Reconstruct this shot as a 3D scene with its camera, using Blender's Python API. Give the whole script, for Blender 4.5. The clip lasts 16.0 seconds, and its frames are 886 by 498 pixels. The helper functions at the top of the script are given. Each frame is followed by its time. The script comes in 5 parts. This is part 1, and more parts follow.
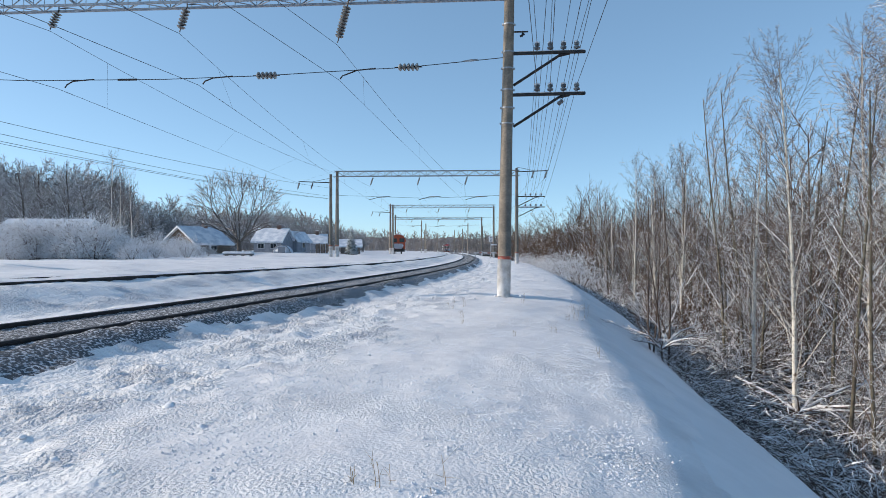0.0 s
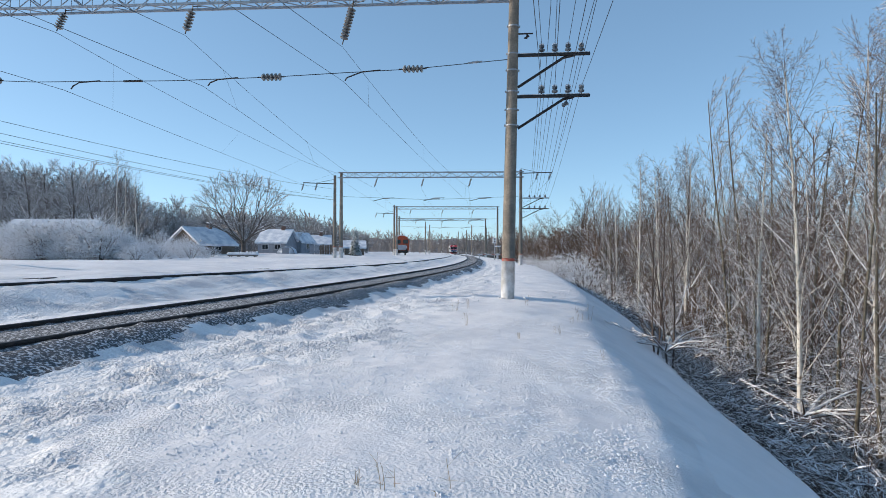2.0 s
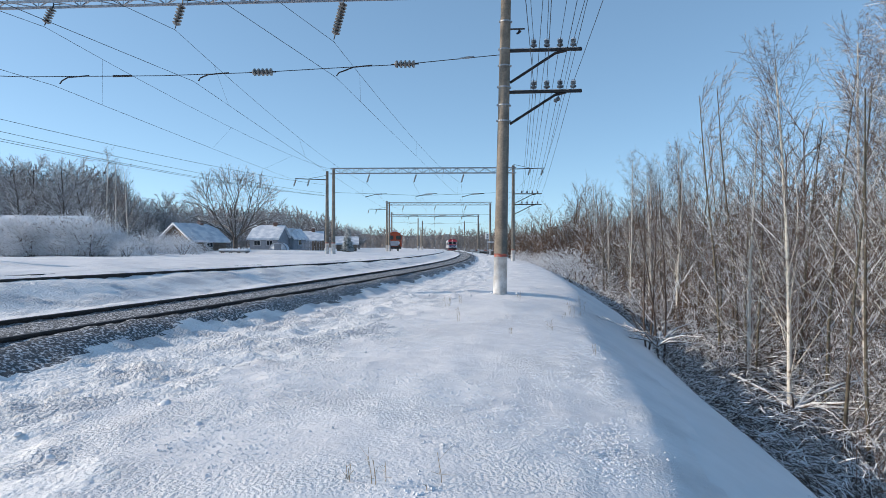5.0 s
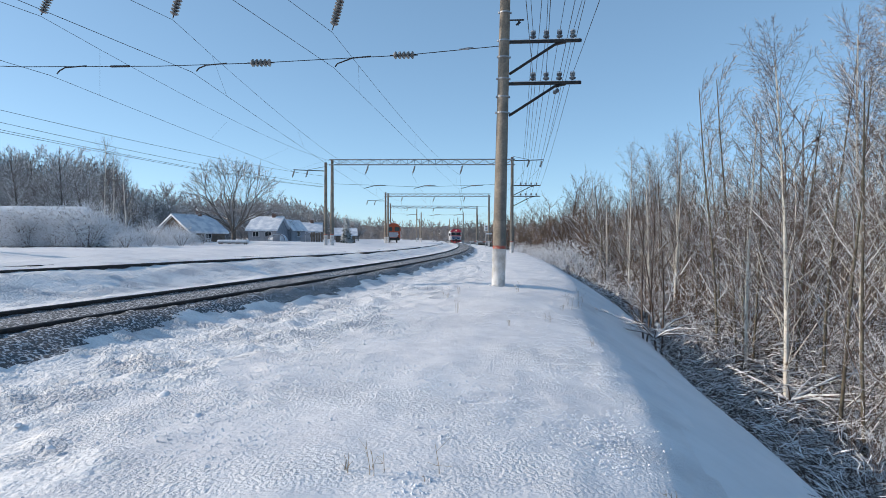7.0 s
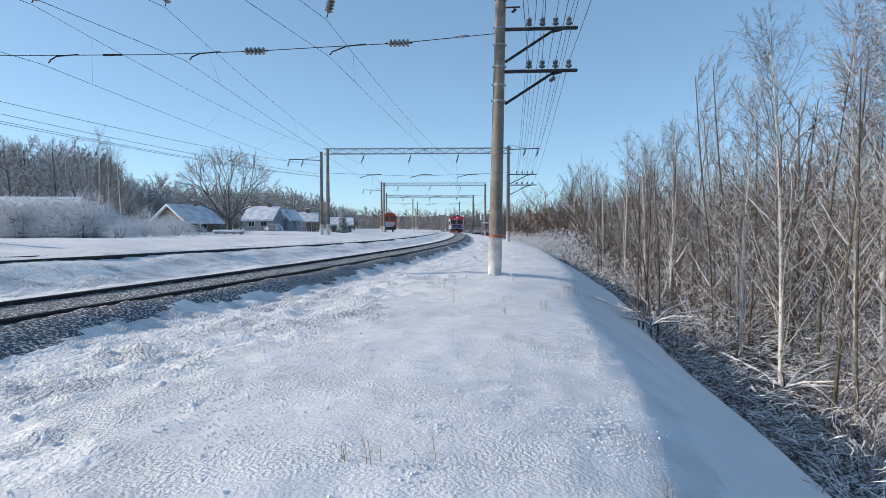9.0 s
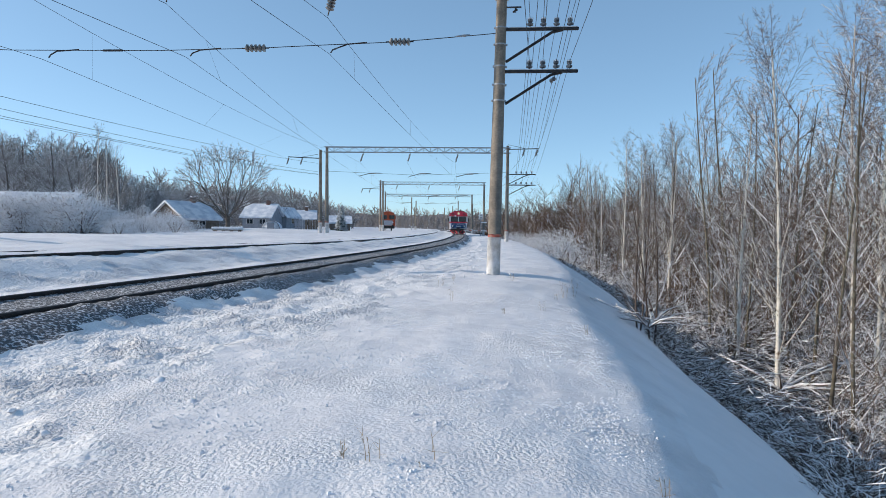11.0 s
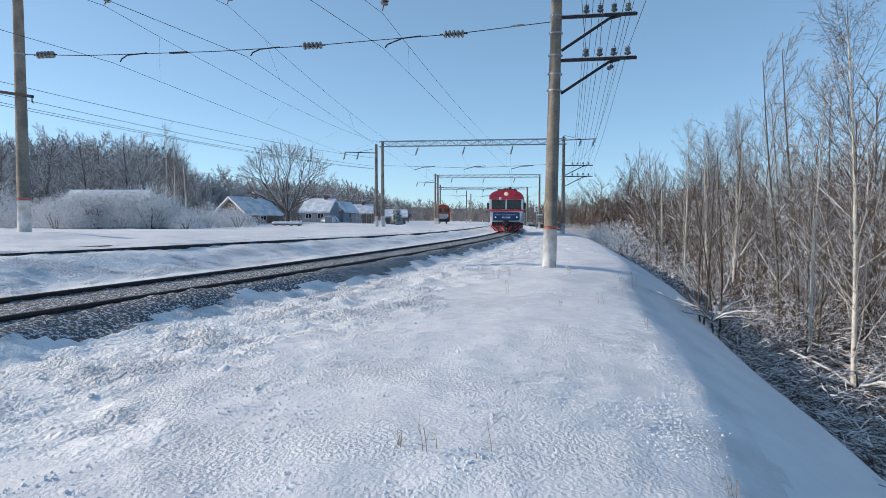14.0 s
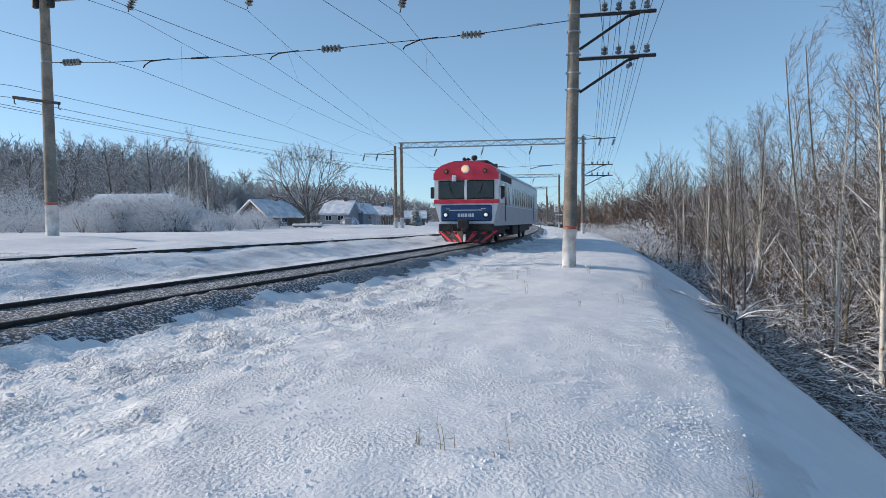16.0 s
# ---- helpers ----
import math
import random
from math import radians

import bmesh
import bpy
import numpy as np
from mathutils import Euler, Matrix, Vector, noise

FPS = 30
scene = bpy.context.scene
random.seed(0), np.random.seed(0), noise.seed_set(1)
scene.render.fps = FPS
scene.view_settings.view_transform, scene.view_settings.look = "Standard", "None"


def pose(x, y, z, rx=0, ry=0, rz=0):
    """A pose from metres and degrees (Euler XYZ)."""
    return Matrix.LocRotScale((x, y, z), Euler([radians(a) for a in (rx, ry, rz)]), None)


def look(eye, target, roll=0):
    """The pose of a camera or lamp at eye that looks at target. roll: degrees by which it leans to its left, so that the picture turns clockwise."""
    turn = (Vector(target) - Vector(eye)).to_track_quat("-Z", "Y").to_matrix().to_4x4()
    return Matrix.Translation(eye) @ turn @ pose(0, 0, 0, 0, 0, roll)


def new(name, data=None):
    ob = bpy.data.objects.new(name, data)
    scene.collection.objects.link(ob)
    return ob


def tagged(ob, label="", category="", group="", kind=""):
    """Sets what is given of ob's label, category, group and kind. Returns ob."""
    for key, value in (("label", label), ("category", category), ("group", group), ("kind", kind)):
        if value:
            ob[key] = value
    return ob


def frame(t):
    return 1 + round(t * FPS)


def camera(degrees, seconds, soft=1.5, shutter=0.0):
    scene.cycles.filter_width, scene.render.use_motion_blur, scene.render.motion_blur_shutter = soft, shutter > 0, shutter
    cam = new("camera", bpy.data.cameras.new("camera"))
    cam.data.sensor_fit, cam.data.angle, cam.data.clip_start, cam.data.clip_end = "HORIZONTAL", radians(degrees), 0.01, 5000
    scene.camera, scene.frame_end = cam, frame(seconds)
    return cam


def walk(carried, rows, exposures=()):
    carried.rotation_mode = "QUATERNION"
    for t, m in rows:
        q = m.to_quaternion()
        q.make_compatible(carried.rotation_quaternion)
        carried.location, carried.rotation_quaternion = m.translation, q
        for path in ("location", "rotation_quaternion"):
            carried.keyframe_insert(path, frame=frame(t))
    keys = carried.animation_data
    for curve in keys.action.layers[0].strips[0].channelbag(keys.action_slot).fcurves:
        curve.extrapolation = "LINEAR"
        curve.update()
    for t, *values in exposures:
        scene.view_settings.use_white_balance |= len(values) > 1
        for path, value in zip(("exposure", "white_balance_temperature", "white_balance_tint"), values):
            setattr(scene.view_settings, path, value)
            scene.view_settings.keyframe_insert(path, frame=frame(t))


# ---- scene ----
cam = camera(72.0, 16.0, soft=0.75)
PATH = [
    (0, pose(0.004, 0.002, 1.130, 90.10, -0.12, 0.00)),
    (0.5, pose(-0.011, -0.003, 1.132, 90.07, 0.14, 0.09)),
    (1, pose(-0.003, 0.010, 1.123, 89.46, -0.17, 0.36)),
    (1.5, pose(0.000, -0.003, 1.139, 89.69, -0.13, 0.47)),
    (2, pose(-0.005, -0.001, 1.141, 90.22, -0.28, 0.35)),
    (2.5, pose(0.002, 0.004, 1.119, 89.87, -0.32, 0.18)),
    (3, pose(0.003, 0.002, 1.131, 89.94, -0.15, 0.23)),
    (3.5, pose(0.007, -0.005, 1.131, 89.58, 0.06, -0.31)),
    (4, pose(0.005, -0.000, 1.126, 89.87, -0.16, -0.15)),
    (6.5, pose(0.012, 0.001, 1.142, 89.46, -0.16, -0.63)),
    (7, pose(0.010, -0.011, 1.142, 89.05, -0.30, -0.45)),
    (7.5, pose(0.011, 0.004, 1.137, 88.47, -0.28, -0.86)),
    (8, pose(0.012, 0.011, 1.138, 88.01, -0.18, -1.04)),
    (8.5, pose(0.012, 0.010, 1.144, 87.93, -0.04, -0.92)),
    (9, pose(0.014, 0.005, 1.138, 88.04, -0.09, -0.80)),
    (11.5, pose(-0.019, -0.006, 1.133, 87.91, -1.01, -0.98)),
    (12, pose(-0.064, 0.022, 1.134, 87.58, -1.40, -0.86)),
    (12.5, pose(-0.038, -0.021, 1.116, 89.29, -0.48, 1.00)),
    (13, pose(-0.022, 0.006, 1.117, 87.32, -0.24, 3.21)),
    (13.5, pose(-0.009, -0.041, 1.126, 87.30, -0.09, 4.20)),
    (14, pose(-0.005, 0.012, 1.119, 87.29, -0.14, 4.21)),
    (14.5, pose(0.010, 0.017, 1.124, 87.42, -0.03, 4.62)),
    (15, pose(0.008, 0.001, 1.128, 87.66, 0.10, 4.97)),
    (15.5, pose(0.015, -0.013, 1.125, 87.47, 0.30, 5.40)),
    (16, pose(0.014, -0.008, 1.115, 87.37, 0.35, 6.02)),
]
walk(cam, PATH, exposures=[(0, 0.0), (12.5, -0.02), (14.5, -0.06), (16, -0.12)])

import mathutils

# ---- world and sun ----
SUN_FROM = Vector((-0.92, 0.05, 0.385)).normalized()
world = bpy.data.worlds.new("world")
scene.world = world
world.use_nodes = True
wn = world.node_tree
sky = wn.nodes.new("ShaderNodeTexSky")
sky.sky_type, sky.sun_disc = "NISHITA", False
sky.sun_elevation = math.asin(SUN_FROM.z)
sky.sun_rotation = math.atan2(SUN_FROM.x, SUN_FROM.y)
sky.air_density, sky.dust_density, sky.ozone_density = 0.6, 0.3, 2.6
tint = wn.nodes.new("ShaderNodeMix")
tint.data_type, tint.blend_type = "RGBA", "MULTIPLY"
tint.inputs[0].default_value, tint.inputs[7].default_value = 1.0, (0.785, 0.985, 1.06, 1)
even = wn.nodes.new("ShaderNodeGamma")
even.inputs[1].default_value = 0.62
wn.links.new(sky.outputs[0], even.inputs[0])
wn.links.new(even.outputs[0], tint.inputs[6])
wn.links.new(tint.outputs[2], wn.nodes["Background"].inputs[0])
wn.nodes["Background"].inputs[1].default_value = 0.315
sun = new("sun", bpy.data.lights.new("sun", "SUN"))
sun.data.energy, sun.data.angle, sun.data.color = 4.1, radians(0.5), (1.0, 0.865, 0.715)
sun.matrix_world = look(SUN_FROM * 50, (0, 0, 0))


# ---- materials ----
def material(name, base, rough=0.6, metal=0.0, second=None, scale=5.0, bump=0.0, bump_scale=40.0, spread=(0.4, 0.6),
             detail=6.0, fine=0.0, vary=0.0, spec=0.4):
    """Principled surface: two tones mixed by noise, a finer grain over them, and a bump."""
    m = bpy.data.materials.new(name)
    m.use_nodes = True
    t = m.node_tree
    b = t.nodes["Principled BSDF"]
    b.inputs["Roughness"].default_value, b.inputs["Metallic"].default_value = rough, metal
    b.inputs["Specular IOR Level"].default_value = spec
    co = t.nodes.new("ShaderNodeTexCoord").outputs["Object"]

    def noise_node(s, d):
        n = t.nodes.new("ShaderNodeTexNoise")
        n.inputs["Scale"].default_value, n.inputs["Detail"].default_value = s, d
        t.links.new(co, n.inputs["Vector"])
        return n.outputs[0]

    def ramp(value, lo, hi):
        r = t.nodes.new("ShaderNodeMapRange")
        r.inputs[1].default_value, r.inputs[2].default_value = lo, hi
        t.links.new(value, r.inputs[0])
        return r.outputs[0]

    def mix(kind, fac, a, c):
        x = t.nodes.new("ShaderNodeMix")
        x.data_type, x.blend_type = "RGBA", kind
        for i, val in ((0, fac), (6, a), (7, c)):
            if isinstance(val, bpy.types.NodeSocket):
                t.links.new(val, x.inputs[i])
            else:
                x.inputs[i].default_value = val if i == 0 else (*val, 1)
        return x.outputs[2]

    out = mix("MIX", ramp(noise_node(scale, detail), *spread), base, second or tuple(c * 0.85 for c in base))
    if fine:
        out = mix("MULTIPLY", ramp(noise_node(scale * 9, 4), 0.35, 0.7), out, (1 - fine,) * 3)
    if vary:
        info = t.nodes.new("ShaderNodeObjectInfo")
        out = mix("MULTIPLY", ramp(info.outputs["Random"], 0, 1), out, (1 - vary,) * 3)
    t.links.new(out, b.inputs["Base Color"])
    if bump:
        bn = t.nodes.new("ShaderNodeBump")
        bn.inputs["Strength"].default_value, bn.inputs["Distance"].default_value = bump, 0.02
        t.links.new(noise_node(bump_scale, 5), bn.inputs["Height"])
        t.links.new(bn.outputs[0], b.inputs["Normal"])
    return m


def glowing(name, colour, strength):
    m = material(name, colour)
    b = m.node_tree.nodes["Principled BSDF"]
    b.inputs["Emission Color"].default_value = (*colour, 1)
    b.inputs["Emission Strength"].default_value = strength
    return m


def patchy_relief(m, coarse, fine, patch, strength=1.0, distance=0.03):
    """A bump of two grains that comes and goes in patches."""
    t = m.node_tree
    co = t.nodes.new("ShaderNodeTexCoord").outputs["Object"]

    def tex(scale, detail):
        n = t.nodes.new("ShaderNodeTexNoise")
        n.inputs["Scale"].default_value, n.inputs["Detail"].default_value = scale, detail
        t.links.new(co, n.inputs["Vector"])
        return n.outputs[0]

    def calc(kind, a, b):
        n = t.nodes.new("ShaderNodeMath")
        n.operation = kind
        for i, v in enumerate((a, b)):
            if isinstance(v, bpy.types.NodeSocket):
                t.links.new(v, n.inputs[i])
            else:
                n.inputs[i].default_value = v
        return n.outputs[0]

    r = t.nodes.new("ShaderNodeMapRange")
    r.inputs[1].default_value, r.inputs[2].default_value, r.inputs[3].default_value = 0.44, 0.60, 0.3
    t.links.new(tex(patch, 3), r.inputs[0])
    height = calc("ADD", calc("MULTIPLY", tex(fine, 4), r.outputs[0]), calc("MULTIPLY", tex(coarse, 5), 0.5))
    bn = t.nodes.new("ShaderNodeBump")
    bn.inputs["Strength"].default_value, bn.inputs["Distance"].default_value = strength, distance
    t.links.new(height, bn.inputs["Height"])
    t.links.new(bn.outputs[0], t.nodes["Principled BSDF"].inputs["Normal"])
    return m


SNOW = patchy_relief(material("snow", (0.86, 0.85, 0.86), 0.75, 0, (0.77, 0.765, 0.785), 0.9, fine=0.06), 6.0, 36.0, 0.7, 1.0, 0.034)
TRODDEN = patchy_relief(material("trodden_snow", (0.85, 0.85, 0.86), 0.8, 0, (0.62, 0.64, 0.69), 1.2, fine=0.06, spread=(0.50, 0.66)), 6.5, 22.0, 1.2, 1.0, 0.080)
SMOOTH_SNOW = material("wind_packed_snow", (0.85, 0.85, 0.87), 0.75, 0, (0.78, 0.79, 0.81), 0.5, 0.15, 9.0, fine=0.03)
# Brush through snow, its dark tone deepened for the shade below the embankment.
SHADED_LITTER = material("snowy_shaded_brush_floor", (0.055, 0.05, 0.045), 0.95, 0, (0.70, 0.72, 0.76), 6.5, 1.0, 12.0, (0.54, 0.66), fine=0.3)
SNOW_CAP = material("snow_cap", (0.83, 0.84, 0.87), 0.8, bump=0.4, bump_scale=14)
BALLAST = material("ballast", (0.10, 0.105, 0.115), 0.9, 0, (0.74, 0.75, 0.78), 24.0, 1.0, 20.0, (0.49, 0.63), fine=0.3)
RAIL = material("rail_steel", (0.030, 0.029, 0.032), 0.6, 0.3, (0.05, 0.042, 0.04), 6)
CONCRETE = material("mast_concrete", (0.335, 0.28, 0.225), 0.9, 0, (0.235, 0.20, 0.165), 2.2, 0.35, 30, fine=0.3)
WHITEWASH = material("whitewash", (0.70, 0.69, 0.68), 0.85, 0, (0.50, 0.48, 0.46), 4, 0.3, 30, fine=0.1)
RED_BAND = material("red_band", (0.45, 0.10, 0.07), 0.8, 0, (0.35, 0.2, 0.16), 9)
GALV = material("galvanised_steel", (0.30, 0.315, 0.34), 0.55, 0.4, (0.42, 0.43, 0.45), 8)
DARK_STEEL = material("dark_steel", (0.035, 0.035, 0.04), 0.6, 0.4, (0.06, 0.05, 0.045), 8)
WIRE = material("copper_wire", (0.035, 0.03, 0.03), 0.6, 0.5)
PORCELAIN = material("porcelain", (0.34, 0.34, 0.32), 0.25, 0, (0.15, 0.12, 0.11), 9)
GREY_PORCELAIN = material("grey_porcelain", (0.22, 0.23, 0.24), 0.2, 0, (0.10, 0.10, 0.11), 9.0)
BIRCH = material("birch_bark", (0.72, 0.68, 0.61), 0.85, 0, (0.22, 0.17, 0.13), 7, 0.3, 25, (0.58, 0.68))
TWIG = material("twig_bark", (0.115, 0.082, 0.068), 0.9, 0, (0.195, 0.15, 0.125), 1.3, vary=0.3)
TWIG_RED = material("red_twig_bark", (0.125, 0.08, 0.057), 0.9, 0, (0.19, 0.132, 0.098), 0.9, vary=0.3)
# Pale twigs: frost on the bushes, haze put into the background trees' tone.
FROST_HAZE = material("frosted_hazy_twigs", (0.29, 0.265, 0.25), 0.9, 0, (0.42, 0.40, 0.39), 0.8, vary=0.25)
WOOD_BARK = material("dark_wood_bark", (0.075, 0.066, 0.06), 0.9, 0, (0.13, 0.115, 0.105), 3, 0.3, 20)
WOOD_TWIG = material("dark_wood_twigs", (0.17, 0.16, 0.158), 0.9, 0, (0.31, 0.30, 0.305), 0.8, vary=0.3)
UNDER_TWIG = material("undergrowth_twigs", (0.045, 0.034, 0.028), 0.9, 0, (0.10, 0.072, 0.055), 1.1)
# Paler than the near twigs: distance haze is mixed into this colour.
FAR_TWIG = material("far_twigs", (0.19, 0.165, 0.15), 0.9, 0, (0.27, 0.24, 0.225), 0.3)
TRUNK = material("grey_bark", (0.115, 0.097, 0.072), 0.9, 0, (0.22, 0.195, 0.145), 6, 0.4, 20, vary=0.3)


# ---- mesh building ----
class Mesh:
    """Collects vertices and faces of one mesh; every face keeps a material slot."""

    def __init__(self):
        self.v, self.f, self.m = [], [], []

    def add(self, verts, faces, slot=0, at=None):
        n = len(self.v)
        self.v += [tuple(at @ Vector(p)) for p in verts] if at else [tuple(p) for p in verts]
        self.f += [tuple(n + i for i in f) for f in faces]
        self.m += [slot] * len(faces)
        return self

    def box(self, x0, y0, z0, x1, y1, z1, slot=0, at=None, bevel=0.0):
        b = bevel
        if not b:
            vs = [(x, y, z) for z in (z0, z1) for y in (y0, y1) for x in (x0, x1)]
            return self.add(vs, [(0, 2, 3, 1), (4, 5, 7, 6), (0, 1, 5, 4), (2, 6, 7, 3), (0, 4, 6, 2), (1, 3, 7, 5)], slot, at)
        ring = [(x0 + b, y0), (x1 - b, y0), (x1, y0 + b), (x1, y1 - b), (x1 - b, y1), (x0 + b, y1), (x0, y1 - b), (x0, y0 + b)]
        cx, cy = (x0 + x1) / 2, (y0 + y1) / 2
        sx, sy = 1 - 2 * b / max(x1 - x0, 1e-6), 1 - 2 * b / max(y1 - y0, 1e-6)
        inner = [(cx + (x - cx) * sx, cy + (y - cy) * sy) for x, y in ring]
        vs = [(*p, z0) for p in inner] + [(*p, z0 + b) for p in ring] + [(*p, z1 - b) for p in ring] + [(*p, z1) for p in inner]
        fs = [tuple(range(7, -1, -1)), tuple(range(24, 32))]
        fs += [(r * 8 + i, r * 8 + (i + 1) % 8, r * 8 + 8 + (i + 1) % 8, r * 8 + 8 + i) for r in range(3) for i in range(8)]
        return self.add(vs, fs, slot, at)

    def tube(self, pts, radii, sides=6, slot=0, at=None, caps=True):
        pts = [Vector(p) for p in pts]
        if isinstance(radii, (int, float)):
            radii = [radii] * len(pts)
        vs, fs = [], []
        for i, p in enumerate(pts):
            d = (pts[min(i + 1, len(pts) - 1)] - pts[max(i - 1, 0)]).normalized()
            a = d.cross((0, 0, 1)) if abs(d.z) < 0.95 else d.cross((1, 0, 0))
            a.normalize()
            b = d.cross(a)
            for k in range(sides):
                w = 2 * math.pi * k / sides
                vs.append(p + (a * math.cos(w) + b * math.sin(w)) * radii[i])
        for i in range(len(pts) - 1):
            for k in range(sides):
                l = (k + 1) % sides
                fs.append((i * sides + k, i * sides + l, i * sides + sides + l, i * sides + sides + k))
        if caps:
            fs += [tuple(range(sides)), tuple(range(len(vs) - 1, len(vs) - sides - 1, -1))]
        return self.add(vs, fs, slot, at)

    def prism(self, outline, y0, y1, slot=0, at=None):
        """An outline in x and z, drawn out along y."""
        n = len(outline)
        vs = [(x, y0, z) for x, z in outline] + [(x, y1, z) for x, z in outline]
        fs = [tuple(range(n)), tuple(range(2 * n - 1, n - 1, -1))] + [(i, n + i, n + (i + 1) % n, (i + 1) % n) for i in range(n)]
        return self.add(vs, fs, slot, at)

    def disc(self, at, profile, sides=12, slot=0):
        """A turned form: profile of radius and height along z."""
        vs = [(r * math.cos(2 * math.pi * k / sides), r * math.sin(2 * math.pi * k / sides), z) for r, z in profile for k in range(sides)]
        fs = [(i * sides + k, i * sides + (k + 1) % sides, (i + 1) * sides + (k + 1) % sides, (i + 1) * sides + k)
              for i in range(len(profile) - 1) for k in range(sides)]
        fs += [tuple(range(sides - 1, -1, -1)), tuple(range(len(vs) - sides, len(vs)))]
        return self.add(vs, fs, slot, at)

    def data(self, name, *materials, smooth=False):
        me = bpy.data.meshes.new(name)
        me.from_pydata(self.v, [], self.f)
        for m in materials:
            me.materials.append(m)
        me.polygons.foreach_set("material_index", self.m)
        if smooth:
            me.polygons.foreach_set("use_smooth", [True] * len(self.f))
        me.update()
        return me


def part(name, mesh, mat, parent=None, label="", smooth=False, at=None):
    """Links a mesh as one object, under a thing if one is given."""
    mats = mat if mat is None or isinstance(mat, (list, tuple)) else (mat,)
    ob = new(name, mesh if isinstance(mesh, bpy.types.Mesh) else mesh.data(name, *mats, smooth=smooth))
    ob.parent = parent
    if at is not None:
        ob.matrix_basis = at
    return tagged(ob, label)


def thing(name, m, label, category, group="", kind=""):
    ob = new(name)
    ob.matrix_basis = m
    ob.empty_display_size = 0.2
    return tagged(ob, label, category, group, kind)


# ---- plan of the line ----
def curve_of(knots):
    """A smooth x(y) through knots (y, x)."""
    ys, xs = np.array(knots, float).T
    d = np.gradient(xs, ys)

    def at(y):
        y = np.clip(y, ys[0], ys[-1])
        i = np.clip(np.searchsorted(ys, y) - 1, 0, len(ys) - 2)
        h = ys[i + 1] - ys[i]
        s = (y - ys[i]) / h
        return ((2 * s**3 - 3 * s**2 + 1) * xs[i] + (s**3 - 2 * s**2 + s) * h * d[i]
                + (-2 * s**3 + 3 * s**2) * xs[i + 1] + (s**3 - s**2) * h * d[i + 1])
    return at


track_x = curve_of([(-120, -47), (-60, -25.5), (-25, -14.4), (0, -7.95), (8, -6.1), (18, -3.95), (30, -1.8), (42, 0.0), (56, 1.55),
                    (72, 2.75), (90, 3.75), (125, 4.9), (160, 5.2), (200, 4.7), (300, 1.7), (500, -9)])
def siding_x(y):
    return track_x(y) - 4.9


siding_z = curve_of([(-120, 0.50), (0, 0.48), (12, 0.44), (18, 0.41), (32, 0.31), (46, 0.26), (64, 0.26), (120, 0.2), (500, 0.1)])
crest_x = curve_of([(-80, -22), (-40, -9), (-20, -3.6), (0, 0.40), (4, 1.15), (7.2, 1.96), (12, 2.68), (17.5, 3.6), (23, 4.8), (30, 5.8), (45, 7.6),
                    (66, 9.4), (100, 10.5), (160, 11), (300, 9), (500, 0)])
LOW = -3.7      # level of the wood beside the embankment


def smooth_step(a, b, x):
    s = np.clip((x - a) / (b - a), 0, 1)
    return s * s * (3 - 2 * s)


def ground_z(x, y):
    """Height of the snow; the top of the rails is 0."""
    x, y = np.asarray(x, float), np.asarray(y, float)
    u = x - track_x(y)
    w = x - siding_x(y)
    right = -0.06 - 0.30 * smooth_step(0.95, 2.0, u) + 0.05 * smooth_step(1.6, 5.0, u)
    top = siding_z(y)
    left = -0.065 + 0.03 * smooth_step(-0.8, -1.0, u) - 0.06 * smooth_step(-1.2, -2.0, u) + (top + 0.02) * smooth_step(-1.7, -3.95, u)
    left = left + 0.075 * smooth_step(0.78, 0.55, w) + 0.24 * smooth_step(-1.2, -7.5, w) - 0.15 * smooth_step(45, 70, y) * smooth_step(-1.2, -7.5, w)
    left = left + 0.40 * smooth_step(55, 80, y) * smooth_step(-7, -22, w)
    z = np.where(u > 0, right, left)
    c = np.maximum(x - crest_x(y) - 0.12 - 0.12 * smooth_step(8, 3.5, y) + 0.06 * smooth_step(6, 11, y) * smooth_step(22, 15, y), 0)
    dome = np.clip(x - crest_x(y) + 2.0, 0, 2.25)
    z = z - 0.037 * dome * dome - 0.03 * c
    q = c - 0.40
    z = z - np.where(c < 0.40, 0.58 * c * c, np.where(c < 2.16, 0.093 + 0.50 * q + 0.018 * q * q, 1.029 + 0.87 * (c - 2.16)))
    return np.maximum(z, LOW + 0.25 * np.sin(x * 0.31) * np.cos(y * 0.23))


def gz(x, y):
    return float(ground_z(x, y))


# ---- ground ----
def spread(lo, hi, near_lo, near_hi, step, grow=1.13):
    """Grid lines: even between near_lo and near_hi, growing outwards."""
    mid = list(np.arange(near_lo, near_hi + step / 2, step))
    out, s, x = [], step, near_hi
    while x < hi:
        s *= grow
        x += s
        out.append(x)
    back, s, x = [], step, near_lo
    while x > lo:
        s *= grow
        x -= s
        back.append(x)
    return np.array(back[::-1] + mid + out)


